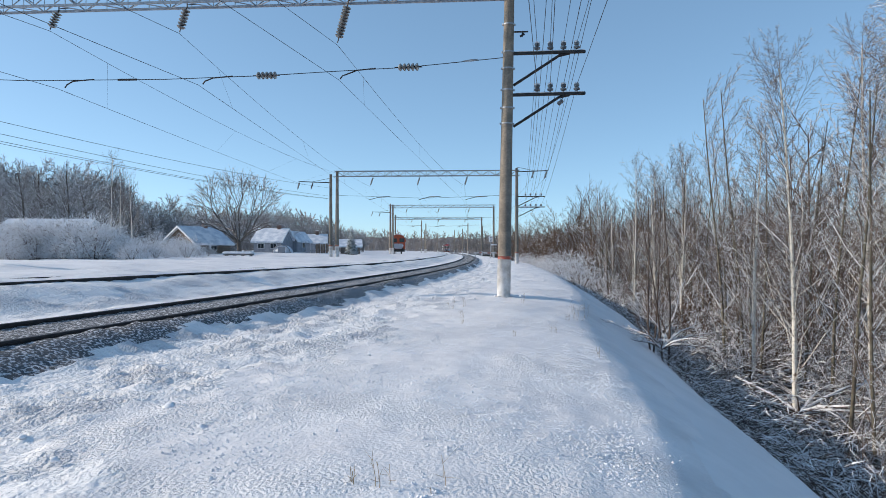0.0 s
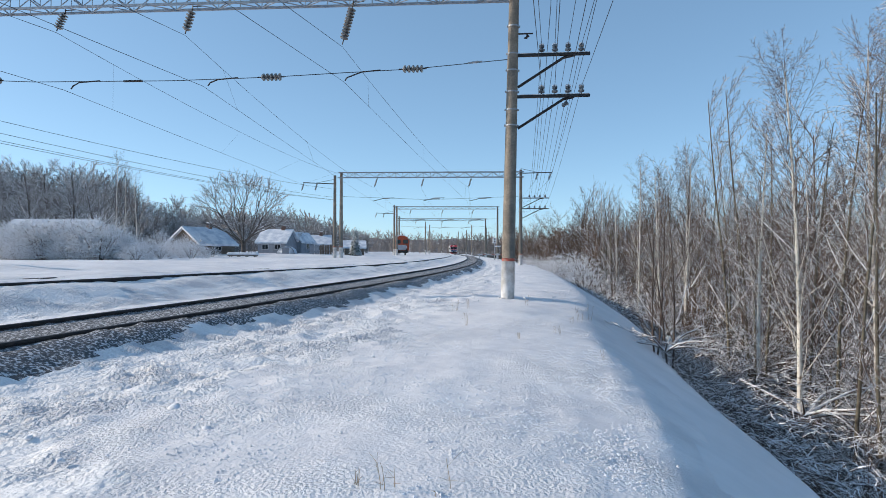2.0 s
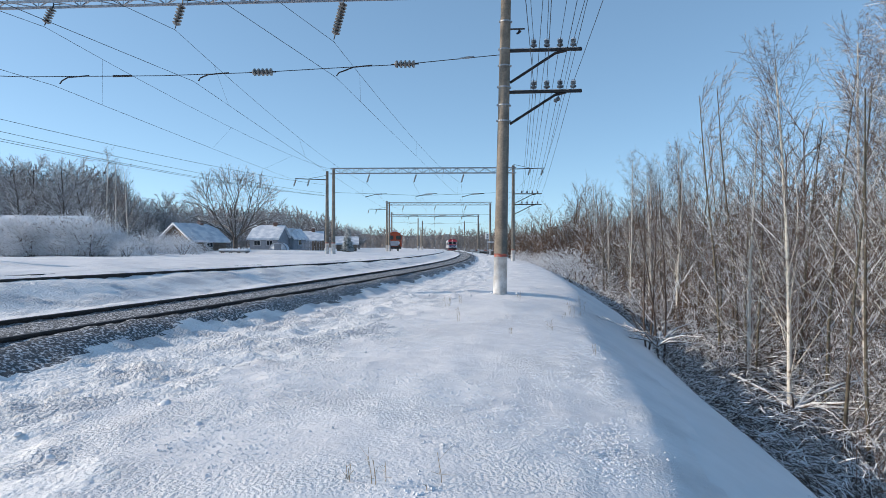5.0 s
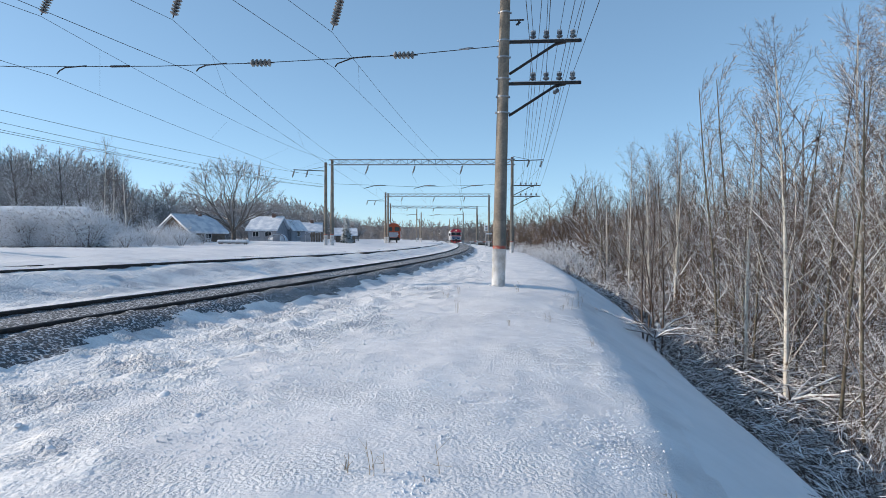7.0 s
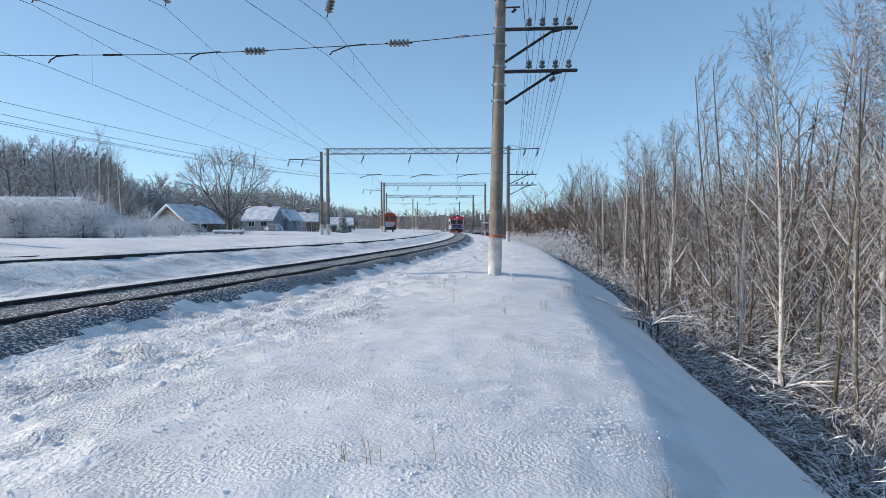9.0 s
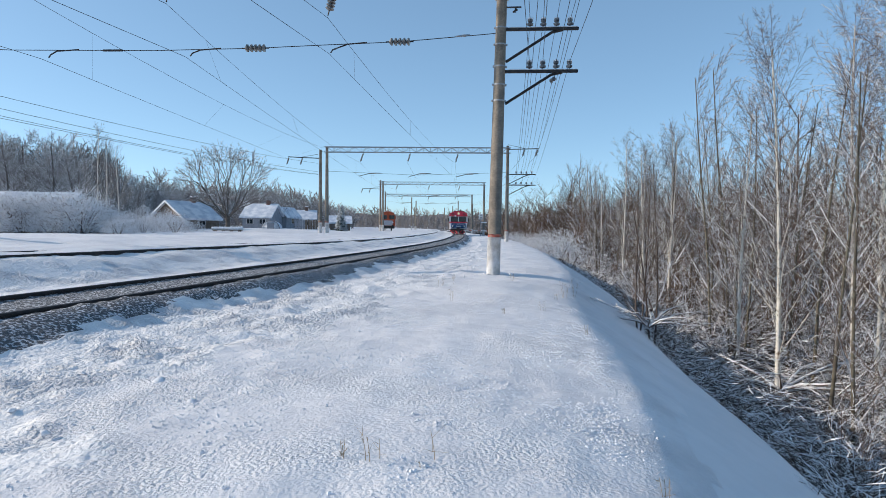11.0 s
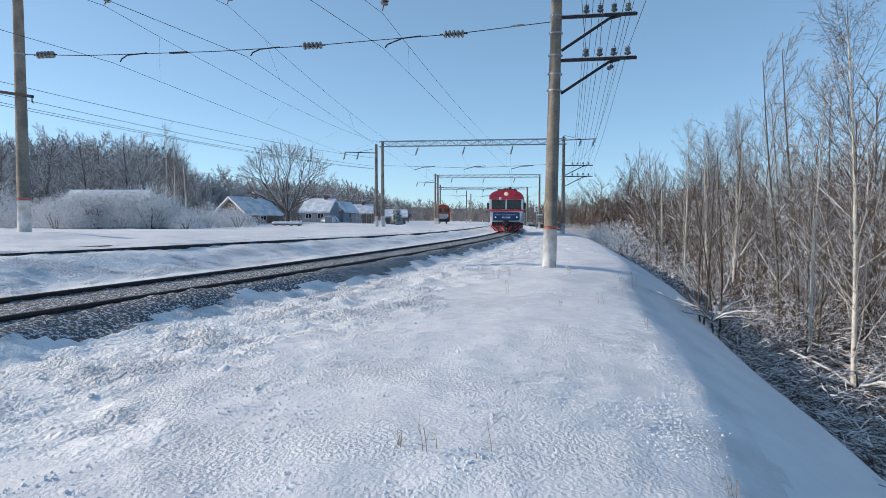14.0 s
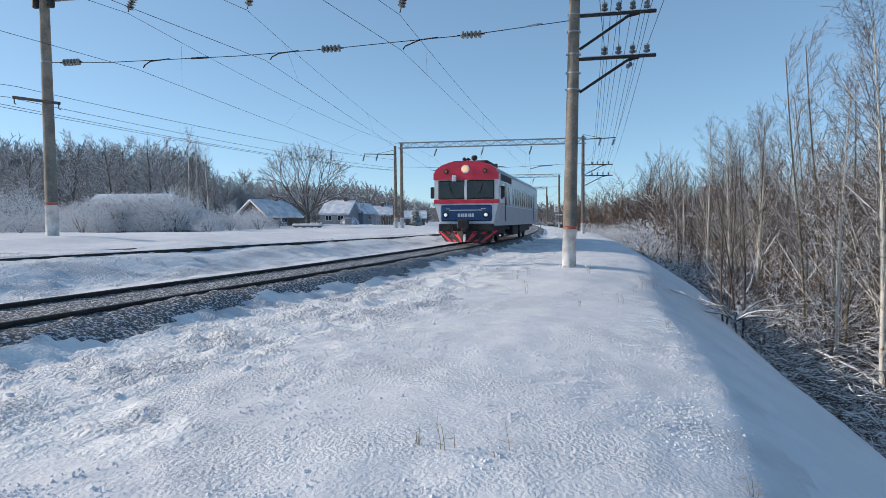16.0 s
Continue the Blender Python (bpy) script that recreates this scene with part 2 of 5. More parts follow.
def make_ground():
    us = spread(-2500, 2500, -3.0, 10.2, 0.105, 1.10)
    ys = spread(-400, 3000, 1.4, 12.0, 0.105, 1.026)
    U, Y = np.meshgrid(us, ys)
    X = U + track_x(Y)
    Z = ground_z(X, Y)
    lump = np.zeros(Z.size)
    xf, yf, uf = X.ravel(), Y.ravel(), U.ravel()
    for i in range(Z.size):
        x, y, u = xf[i], yf[i], uf[i]
        if -40 < y < 140 and abs(u) < 60:
            p = Vector((x, y, 0))
            if -0.9 < u < 0.9:
                lump[i] = 0.03 * noise.noise(p * 5.0) - 0.01
            else:
                rough = 0.30 + 0.95 * max(0.0, 1 - abs(u - 3.0) / 2.6) + (0.2 if u < -1.45 else 0)
                lump[i] = 0.10 * noise.noise(p * 0.35) + rough * (0.04 * noise.noise(p * 1.7) + 0.125 * max(0, noise.noise(Vector((x * 3.0, y * 5.4, 3)))) + 0.03 * noise.noise(Vector((x * 6.0, y * 9.0, 5))))
                lump[i] += 0.012 * noise.noise(p * 6.5)
                over = x - float(crest_x(y)) - 0.15
                if over > 0:
                    lump[i] *= max(0.12, 1 - 1.6 * over)
        elif abs(u) > 60 or y > 140:
            lump[i] = 0.5 * noise.noise(Vector((x, y, 0)) * 0.02)
    Z = Z + lump.reshape(Z.shape)
    r = random.Random(4)
    pits = [(r.gauss(0.75, 0.5), r.gauss(5.7, 0.4)) for _ in range(34)] + [(r.gauss(1.9, 0.25), r.gauss(7.2, 0.5)) for _ in range(14)]
    pits += [(float(crest_x(y)) + 0.55 + r.gauss(0, 0.10), y) for y in np.arange(3.2, 9.0, 0.22)]
    for px, py in pits:
        Z -= r.uniform(0.008, 0.022) * np.exp(-((X - px) ** 2 + (Y - py) ** 2) / r.uniform(0.005, 0.012))
    ny, nx = Z.shape
    me = bpy.data.meshes.new("ground")
    idx = np.arange(ny * nx).reshape(ny, nx)
    quads = np.stack([idx[:-1, :-1], idx[:-1, 1:], idx[1:, 1:], idx[1:, :-1]], -1).reshape(-1, 4)
    me.from_pydata(np.stack([X, Y, Z], -1).reshape(-1, 3).tolist(), [], quads.tolist())
    me.materials.append(SNOW)
    for m in (BALLAST, TRODDEN, SMOOTH_SNOW, SHADED_LITTER):
        me.materials.append(m)
    uc = U[:-1, :-1].ravel()
    xc, yc = X[:-1, :-1].ravel(), Y[:-1, :-1].ravel()
    edge = 0.5 * np.sin(yc * 0.9 + 1.3 * np.sin(xc * 1.1)) + 0.35 * np.sin(yc * 2.7 + xc)
    slots = np.zeros(len(uc), int)
    slots[(uc < 4.3 + edge) & (xc > siding_x(yc) - 0.6)] = 2
    slots[(uc > -0.84) & (uc < 1.48 + 0.25 * edge)] = 1
    slots[(xc - crest_x(yc) > 0.85 + 0.25 * edge)] = 3
    slots[(Z[:-1, :-1].ravel() < LOW + 1.1) & (xc < crest_x(yc) + 70) & (xc > crest_x(yc))] = 4
    me.polygons.foreach_set("material_index", slots)
    me.polygons.foreach_set("use_smooth", [True] * len(quads))
    return tagged(new("ground", me), "snow-covered railway embankment and level ground", "ground", kind="structure")


make_ground()


# ---- tracks ----
def frame_at(line, y):
    """The pose on a track at y: its y axis runs along the line."""
    s = float(line(y + 0.5) - line(y - 0.5))
    return pose(float(line(y)), y, 0, 0, 0, -math.degrees(math.atan(s)))


RAIL_SECTION = [(-0.066, -0.18), (0.066, -0.18), (0.066, -0.165), (0.012, -0.15), (0.010, -0.045), (0.036, -0.036),
                (0.036, -0.004), (0.030, 0), (-0.030, 0), (-0.036, -0.004), (-0.036, -0.036), (-0.010, -0.045), (-0.012, -0.15), (-0.066, -0.165)]


def make_rail(line, side, z, y0, y1, parent):
    ys = [y0]
    while ys[-1] < y1:
        ys.append(ys[-1] + (1.0 if ys[-1] < 60 else 4.0))
    n = len(RAIL_SECTION)
    vs, fs = [], []
    for y in ys:
        m = frame_at(line, y)
        lift = z if isinstance(z, float) else float(z(y))
        vs += [m @ Vector((side * 0.796 + x, 0, h + lift)) for x, h in RAIL_SECTION]
    for i in range(len(ys) - 1):
        fs += [(i * n + k, i * n + (k + 1) % n, (i + 1) * n + (k + 1) % n, (i + 1) * n + k) for k in range(n)]
    part("rail", Mesh().add(vs, fs), RAIL, parent)


main_track = thing("track_1", Matrix(), "dark steel rails on snowy ballast, curving away", "railway track", kind="structure")
for side in (-1, 1):
    make_rail(track_x, side, 0.0, -60, 420, main_track)
side_track = thing("track_2", Matrix(), "siding rails half buried in snow", "railway track", kind="structure")
for side in (-1, 1):
    make_rail(siding_x, side, siding_z, -30, 330, side_track)


# ---- masts and portals ----
def mast_mesh(height, base=0.43, white=1.15, top=0.29):
    """A tapered concrete mast in three painted lengths."""
    def r(z):
        return (base + (top - base) * z / height) / 2
    body = Mesh().tube([(0, 0, white + 0.10), (0, 0, height * 0.5), (0, 0, height)], [r(white), r(height * 0.5), r(height)], 20)
    foot = Mesh().tube([(0, 0, -0.6), (0, 0, white)], [r(0) + 0.003, r(white) + 0.003], 20)
    band = Mesh().tube([(0, 0, white), (0, 0, white + 0.10)], [r(white) + 0.002] * 2, 20)
    return body, foot, band


def make_mast(name, x, y, height, label, z=None, base=0.43, white=1.15, band=True, rings=(), lean=0.0):
    ob = thing(name, pose(x, y, gz(x, y) if z is None else z, 0, lean, 0), label, "mast", "masts along the line")
    body, foot, stripe = mast_mesh(height, base, white)
    part("shaft", body, CONCRETE, ob, smooth=True)
    part("painted_foot", foot, WHITEWASH, ob, "whitewashed foot of the mast", True)
    part("stripe", stripe, RED_BAND if band else CONCRETE, ob, "faded red painted stripe" if band else "", True)
    for h in rings:
        r = (base + (0.29 - base) * h / height) / 2
        m = Mesh().tube([(0, 0, h - 0.022), (0, 0, h + 0.022)], r + 0.010, 18)
        m.box(r, -0.03, h - 0.03, r + 0.05, 0.03, h + 0.03, bevel=0.008).box(-r - 0.05, -0.03, h - 0.03, -r, 0.03, h + 0.03, bevel=0.008)
        part("clamp", m, GALV, ob)
    return ob


def make_beam(a, b, z, label, depth=0.55, width=0.5, pitch=0.75):
    """A lattice crossbeam from a to b, z its lower chords."""
    a, b = Vector((*a, z)), Vector((*b, z))
    length = (b - a).length
    at = Matrix.Translation(a) @ (b - a).to_track_quat("X", "Z").to_matrix().to_4x4()
    ob = thing("portal_beam", at, label, "portal beam", "lattice beams over the line")
    s = 0.035
    for yy in (-width / 2, width / 2):
        for zz in (0, depth):
            part("chord", Mesh().box(-0.3, yy - s, zz - s, length + 0.3, yy + s, zz + s), GALV, ob)
    n = round(length / pitch)
    for yy in (-width / 2, width / 2):
        m = Mesh()
        for i in range(n):
            x0, x1 = length * i / n, length * (i + 1) / n
            m.tube([(x0, yy, 0 if i % 2 else depth), (x1, yy, depth if i % 2 else 0)], 0.022, 4)
            m.tube([(x0, yy, 0), (x0, yy, depth)], 0.016, 4)
        part("lattice", m, GALV, ob)
    m = Mesh()
    for i in range(n):
        x0, x1 = length * i / n, length * (i + 1) / n
        for zz in (0, depth):
            m.tube([(x0, -width / 2 if i % 2 else width / 2, zz), (x1, width / 2 if i % 2 else -width / 2, zz)], 0.018, 4)
    part("cross_bracing", m, GALV, ob)
    m = Mesh().box(-0.25, -width / 2 - 0.03, depth + 0.036, length + 0.25, -width / 2 + 0.05, depth + 0.075, bevel=0.015)
    part("snow", m, SNOW_CAP, ob, "snow lying on the beam")
    return ob


P1R, P1L = (1.93, 19.35), (-16.55, 20.7)
P2R, P2L = (7.85, 65.0), (-11.5, 66.2)
P3R, P3L = (9.3, 112.0), (-9.8, 113.5)
P4R, P4L = (9.0, 142.0), (-11.2, 143.0)

pole_near = make_mast("catenary_mast", *P1R, 11.5, "round concrete mast with whitewashed foot and red stripe, two crossarms", rings=(7.2, 7.72, 6.52, 5.95, 5.45, 8.6), lean=1.0)
mast_left = make_mast("catenary_mast", *P1L, 10.5, "round concrete mast with whitewashed foot standing in snow", rings=(6.3, 9.0))
make_mast("catenary_mast", *P2R, 10.2, "concrete portal mast with two wire crossarms", base=0.42, rings=(6.9, 5.8))
make_mast("catenary_mast", *P2L, 9.3, "concrete portal mast, whitewashed foot", base=0.46)
make_mast("catenary_mast", P2L[0] - 0.75, P2L[1] + 0.3, 9.0, "concrete mast beside the portal mast, with wire brackets", base=0.42)
for p, h in ((P3R, 9.6), (P3L, 9.4), ((P3L[0] + 0.5, P3L[1] - 0.5), 9.2), (P4R, 9.0), (P4L, 9.0)):
    make_mast("catenary_mast", *p, h, "distant concrete portal mast", base=0.44, band=False)
make_beam(P1R, P1L, 9.2, "grey steel lattice beam spanning the tracks")
make_beam(P2R, P2L, 9.1, "grey steel lattice beam spanning the tracks, snow on top")
make_beam(P3R, P3L, 8.95, "distant grey lattice beam over the tracks", 0.5)
make_beam(P4R, P4L, 8.3, "distant grey lattice beam over the tracks", 0.5)
for x, y, h in ((-6.2, 176, 9.4), (-5.0, 178, 8.6), (7.6, 186, 9.6), (6.9, 215, 9), (4.5, 240, 9), (-7.4, 242, 8.8), (-2.5, 285, 9), (11.3, 175, 8.5)):
    make_mast("catenary_mast", x, y, h, "far concrete mast beside the line", base=0.4, band=False)


# ---- wires and their fittings ----
def wire(name, pts, label, r=0.010, sag=0.0, group="overhead wires", steps=14):
    line = []
    for a, b in zip(pts[:-1], pts[1:]):
        a, b = Vector(a), Vector(b)
        for i in range(steps):
            s = i / steps
            p = a.lerp(b, s)
            p.z -= 4 * sag * s * (1 - s)
            line.append(p)
    line.append(Vector(pts[-1]))
    ob = part(name, Mesh().tube(line, r, 4), WIRE, None, label)
    return tagged(ob, label, "wire", group), line


def along(a, b, s, z):
    return (a[0] + (b[0] - a[0]) * s, a[1] + (b[1] - a[1]) * s, z)


def insulator(a, b, discs, radius, parent, name="insulator", mat=None):
    """A string of porcelain discs on a rod from a to b, in the space of its parent."""
    a, b = Vector(a), Vector(b)
    n = (b - a).length
    m = Mesh().tube([a, b], 0.018, 6)
    rod = part("rod", m, DARK_STEEL, parent)
    q = Matrix.Translation(a) @ (b - a).to_track_quat("Z", "Y").to_matrix().to_4x4()
    h = n * 0.76 / discs
    m = Mesh().disc(Matrix(), [(0.045, -h * 0.48), (radius * 0.95, -h * 0.30), (radius, -h * 0.05), (radius * 0.7, h * 0.25), (0.05, h * 0.45)], 12)
    me = m.data("disc", mat or PORCELAIN)
    for i in range(discs):
        part("disc", me, None, rod, at=q @ Matrix.Translation((0, 0, n * (0.12 + 0.76 * (i + 0.5) / discs))))
    return rod


Z0 = -28.0
lines = {
    "one": dict(mess=[(-14.8, Z0, 8.0), (-3.42, 19.7, 7.75), (2.3, 65.2, 8.0), (4.6, 112.3, 8.0), (5.0, 142, 7.6), (3.4, 240, 7.8)],
                cont=[(-14.9, Z0, 6.6), (-3.37, 19.7, 6.62), (2.2, 65.2, 6.45), (4.5, 112.3, 6.3), (4.9, 142, 6.2), (3.4, 240, 6.2)]),
    "two": dict(mess=[(-20.4, Z0, 8.3), (-8.7, 20.1, 8.25), (-7.9, 66, 8.0), (-6.9, 113, 8.0), (-7.4, 143, 7.6), (-8, 240, 7.8)],
                cont=[(-20.2, Z0, 6.6), (-8.07, 20.05, 6.55), (-7.9, 66, 6.5), (-6.9, 113, 6.4), (-7.4, 143, 6.2), (-8, 240, 6.2)]),
    "three": dict(mess=[(-25.5, Z0, 8.6), (-13.2, 20.45, 8.45), (-11.3, 66.1, 9.4)],
                  cont=[(-25, Z0, 6.6), (-12.9, 20.4, 6.5), (-15.2, 66.6, 8.2)]),
    "middle": dict(mess=[(-2.8, 65.7, 8.0), (-1.0, 112.8, 8.0), (-1.2, 142.5, 7.6), (-2, 240, 7.8)],
                   cont=[(-2.7, 65.7, 6.5), (-1.0, 112.8, 6.4), (-1.2, 142.5, 6.2), (-2, 240, 6.2)]),
}
for key, pair in lines.items():
    _, top = wire("messenger_wire", pair["mess"], "dark messenger wire of the overhead line", 0.0085, 0.55)
    _, low = wire("contact_wire", pair["cont"], "dark contact wire of the overhead line", 0.008, 0.06)
    for i in range(3, min(len(top), 44), 4):
        a, b = Vector(top[i]), Vector(low[i])
        tagged(part("dropper", Mesh().tube([a, b], 0.004, 3), WIRE), "thin dropper between the overhead wires", "dropper", "overhead wires")

# cross wire of the near portal with its insulators and steady arms
cross = thing("cross_span", Matrix(), "cross wire with brown insulators and bent steady arms", "cross wire", "cross wires of the portals")
knots = [(-0.002, 7.25), (0.165, 7.0), (0.30, 6.91), (0.417, 6.82), (0.60, 6.76), (0.86, 6.80), (1.0, 6.93)]
part("cable", Mesh().tube([along(P1R, P1L, s, z) for s, z in knots], 0.013, 5), WIRE, cross)
for s in (0.165, 0.417, 0.945):
    z = float(np.interp(s, [k[0] for k in knots], [k[1] for k in knots]))
    insulator(along(P1R, P1L, s - 0.024, z), along(P1R, P1L, s + 0.024, z), 5, 0.125, cross)
part("turnbuckle", Mesh().tube([along(P1R, P1L, 0.045, 7.2), along(P1R, P1L, 0.055, 7.18), along(P1R, P1L, 0.07, 7.155)], [0.02, 0.04, 0.02], 6), GALV, cross)
part("clamp", Mesh().tube([along(P1R, P1L, 0.655, 6.77), along(P1R, P1L, 0.69, 6.77)], 0.035, 6), DARK_STEEL, cross)
for s0, s1, s2, zc in ((0.222, 0.255, 0.285, 6.66), (0.478, 0.515, 0.533, 6.57), (0.735, 0.775, 0.79, 6.54)):
    z = float(np.interp(s0, [k[0] for k in knots], [k[1] for k in knots]))
    p = [along(P1R, P1L, s0, z + 0.02), along(P1R, P1L, s1, z - 0.03), along(P1R, P1L, s2 - 0.004, zc + 0.10), along(P1R, P1L, s2, zc)]
    part("steady_arm", Mesh().tube(p, 0.022, 6), DARK_STEEL, cross)
for a, b, h in ((P2R, P2L, 6.75), (P3R, P3L, 6.9), (P4R, P4L, 6.7)):
    far = thing("cross_span", Matrix(), "distant cross wire with steady arms below the portal", "cross wire", "cross wires of the portals")
    part("cable", Mesh().tube([along(a, b, 0.0, h + 0.3), along(a, b, 0.5, h - 0.05), along(a, b, 1.0, h + 0.3)], 0.014, 4), WIRE, far)
    for s in (0.16, 0.42, 0.70):
        part("steady_arm", Mesh().tube([along(a, b, s, h + 0.15), along(a, b, s + 0.06, h + 0.10), along(a, b, s + 0.12, h - 0.2)], 0.035, 5), DARK_STEEL, far)
        insulator(along(a, b, s + 0.02, h + 0.12), along(a, b, s + 0.07, h + 0.09), 4, 0.075, far)

# hanging strings under the beams
for beam_z, items in ((9.2, ((-3.42, 19.7, 7.82, 10, 0.35), (-8.7, 20.1, 8.3, 6, 0.25), (-13.2, 20.45, 8.5, 6, 0.3))),
                      (9.1, ((2.3, 65.2, 8.0, 6, 0.3), (-2.8, 65.7, 8.05, 6, 0.3), (-7.9, 66, 8.05, 6, 0.35))),
                      (8.95, ((4.6, 112.3, 8.0, 6, 0.3), (-1.0, 112.8, 8.0, 6, 0.3), (-6.9, 113, 8.0, 6, 0.3))),
                      (8.3, ((5.0, 142, 7.6, 5, 0.2), (-1.2, 142.5, 7.6, 5, 0.2), (-7.4, 143, 7.6, 5, 0.2)))):
    for x, y, z, n, lean in items:
        s = thing("insulator_string", Matrix(), "hanging string of grey porcelain insulators", "insulator", "insulator strings")
        insulator((x + lean, y, beam_z - 0.05), (x, y, z), n, 0.14 if y < 30 else 0.10, s)
        part("hanger", Mesh().tube([(x + lean, y, beam_z + 0.05), (x + lean, y, beam_z - 0.1)], 0.02, 5)
             .tube([(x + lean, y, beam_z), (x + lean + 0.35, y, beam_z + 0.02)], 0.015, 4), DARK_STEEL, s)


# crossarms with pin insulators
def make_arm(x, y, z, length, label, first=0.92, gap=0.41, lift=0.0):
    """An arm square to the line, with four pins and a brace; it starts at the mast's skin."""
    ob = thing("crossarm", pose(x, y, z, 0, -lift, -6), label, "crossarm", "crossarms of the wire line")
    part("bar", Mesh().box(0.14, -0.045, -0.045, length, 0.045, 0.045, bevel=0.012), DARK_STEEL, ob)
    part("snow", Mesh().box(0.25, -0.042, 0.046, length - 0.02, 0.042, 0.066, bevel=0.009), SNOW_CAP, ob, "thin snow on the bar")
    part("brace", Mesh().tube([(0.18, 0.02, -1.0), (length * 0.66, 0.02, -0.10), (length * 0.8, 0.02, -0.03)], 0.045, 6), DARK_STEEL, ob)
    for i in range(4):
        px = first + gap * i
        pin = part("pin", Mesh().tube([(px, 0, 0.05), (px, 0, 0.16)], 0.014, 6), DARK_STEEL, ob)
        m = Mesh().disc(Matrix.Translation((px, 0, 0.14)), [(0.05, -0.04), (0.095, -0.02), (0.10, 0.03), (0.06, 0.05), (0.05, 0.07), (0.08, 0.085), (0.085, 0.15), (0.05, 0.19)], 12)
        hood = part("insulator", m, GREY_PORCELAIN, ob, "grey porcelain pin insulator", True)
        part("snow", Mesh().disc(Matrix.Translation((px, 0, 0.14)), [(0.07, 0.150), (0.085, 0.17), (0.075, 0.205), (0.03, 0.225)], 10), SNOW_CAP, hood, "cap of snow", True)
    return ob


ARM_DIR = pose(0, 0, 0, 0, 0, -6) @ Vector((1, 0, 0))
arms = {}
for key, (px, py), zs, length in (("near", (P1R[0] + 0.12, P1R[1]), (7.36, 6.05), 2.42), ("far", P2R, (6.85, 5.72), 3.0)):
    for j, z in enumerate(zs):
        make_arm(px, py, z, length, "dark steel crossarm with four snow-capped pin insulators", gap=0.41 if key == "near" else 0.55)
        for i in range(4):
            arms[key, j, i] = Vector((px, py, z + 0.27)) + ARM_DIR * (0.92 + (0.41 if key == "near" else 0.55) * i)
for j in range(2):
    for i in range(4):
        n, f = arms["near", j, i], arms["far", j, i]
        back = Vector((-5.4 + 1.1 * i, Z0, n.z + 0.1))
        wire("line_wire", [back, n, f, (f.x + 1.2, 112, f.z), (f.x + 0.2, 160, f.z)], "thin bare wire on the crossarms", 0.0075, 0.5, "wires of the pole line")

bracket = thing("bracket", pose(P1R[0] + 0.14, P1R[1], 8.05, 0, 0, -6), "small steel bracket with hanging clamp on the mast", "bracket")
part("bar", Mesh().box(0.15, -0.02, -0.02, 0.62, 0.02, 0.02), DARK_STEEL, bracket)
part("clamp", Mesh().tube([(0.45, 0, -0.02), (0.42, 0, -0.16)], 0.03, 6).tube([(0.36, 0.03, -0.14), (0.5, -0.03, -0.08)], 0.03, 6), DARK_STEEL, bracket)

hung = thing("hanging_insulator", pose(P1R[0] + 1.75, P1R[1] - 0.2, 5.78), "small grey insulator tied below a crossarm", "insulator")
part("tie", Mesh().tube([(0.12, 0, 0.22), (0, 0, 0.02)], 0.012, 5), DARK_STEEL, hung)
part("body", Mesh().disc(pose(0, 0, 0, 0, 55, 0), [(0.04, -0.10), (0.075, -0.05), (0.05, 0.0), (0.075, 0.05), (0.04, 0.10)], 12), GREY_PORCELAIN, hung, smooth=True)

# feeder arms
for x, y, z, d, n in ((P2R[0], P2R[1], 9.5, 3.3, 2), (P2L[0] - 0.75, P2L[1] + 0.3, 8.45, -3.5, 2), (P3L[0], P3L[1], 8.1, -3.4, 2)):
    ob = thing("feeder_bracket", pose(x, y, z), "slender steel bracket carrying feeder wires", "bracket", "feeder brackets")
    part("bar", Mesh().tube([(0, 0, 0), (d, 0, 0.12)], 0.05, 5).tube([(0, 0, 0.5), (d * 0.55, 0, 0.12)], 0.02, 4), DARK_STEEL, ob)
    for k in range(n):
        insulator((d * (0.55 + 0.42 * k), 0, 0.08), (d * (0.55 + 0.42 * k) - 0.25, 0, -0.75), 6, 0.10, ob)
for k, (x2, z2) in enumerate(((P2R[0] + 1.6, 8.8), (P2R[0] + 3.0, 8.85))):
    wire("feeder_wire", [(-4.6 + 1.5 * k, Z0, 9.0), (P1R[0] + 1.3 + 1.4 * k, P1R[1] - 0.2, 8.9), (x2, P2R[1], z2), (x2 + 1, 112, 8.6)], "feeder wire above the pole line", 0.010, 0.55)
ob = thing("crossarm", pose(P1L[0], P1L[1], 5.5, 0, 0, -6), "short dark crossarm with hooks on the mast", "crossarm")
part("bar", Mesh().box(-1.25, -0.30, -0.05, 0.75, -0.2, 0.05, at=pose(0, 0, 0, 0, 9, 0), bevel=0.01), DARK_STEEL, ob)
for hx in (-1.2, 0.7):
    part("hook", Mesh().tube([(hx, -0.25, -hx * 0.15), (hx, -0.25, -hx * 0.15 - 0.2), (hx + 0.08, -0.25, -hx * 0.15 - 0.24)], 0.02, 5), DARK_STEEL, ob)
for dz, xb, zb, z2 in ((0.0, -42, 6.6, 7.9), (-0.45, -40, 5.9, 7.0), (-0.75, -38, 5.5, 6.75), (-0.85, -37, 5.2, 6.7)):
    wire("feeder_wire", [(xb + 4, -16, zb + 0.2), (-21.5 + dz, 25, 7.15 + dz), (P2L[0] - 1.0, P2L[1] + 0.3, z2)], "slack feeder wire beyond the tracks", 0.011, 0.35)
cans = thing("mast_fitting", pose(P1L[0], P1L[1], 9.15), "pair of cylindrical cable fittings on the mast", "cable fitting")
part("cap", Mesh().box(-0.42, -0.2, 0.32, 0.42, 0.2, 0.42, bevel=0.02), DARK_STEEL, cans)
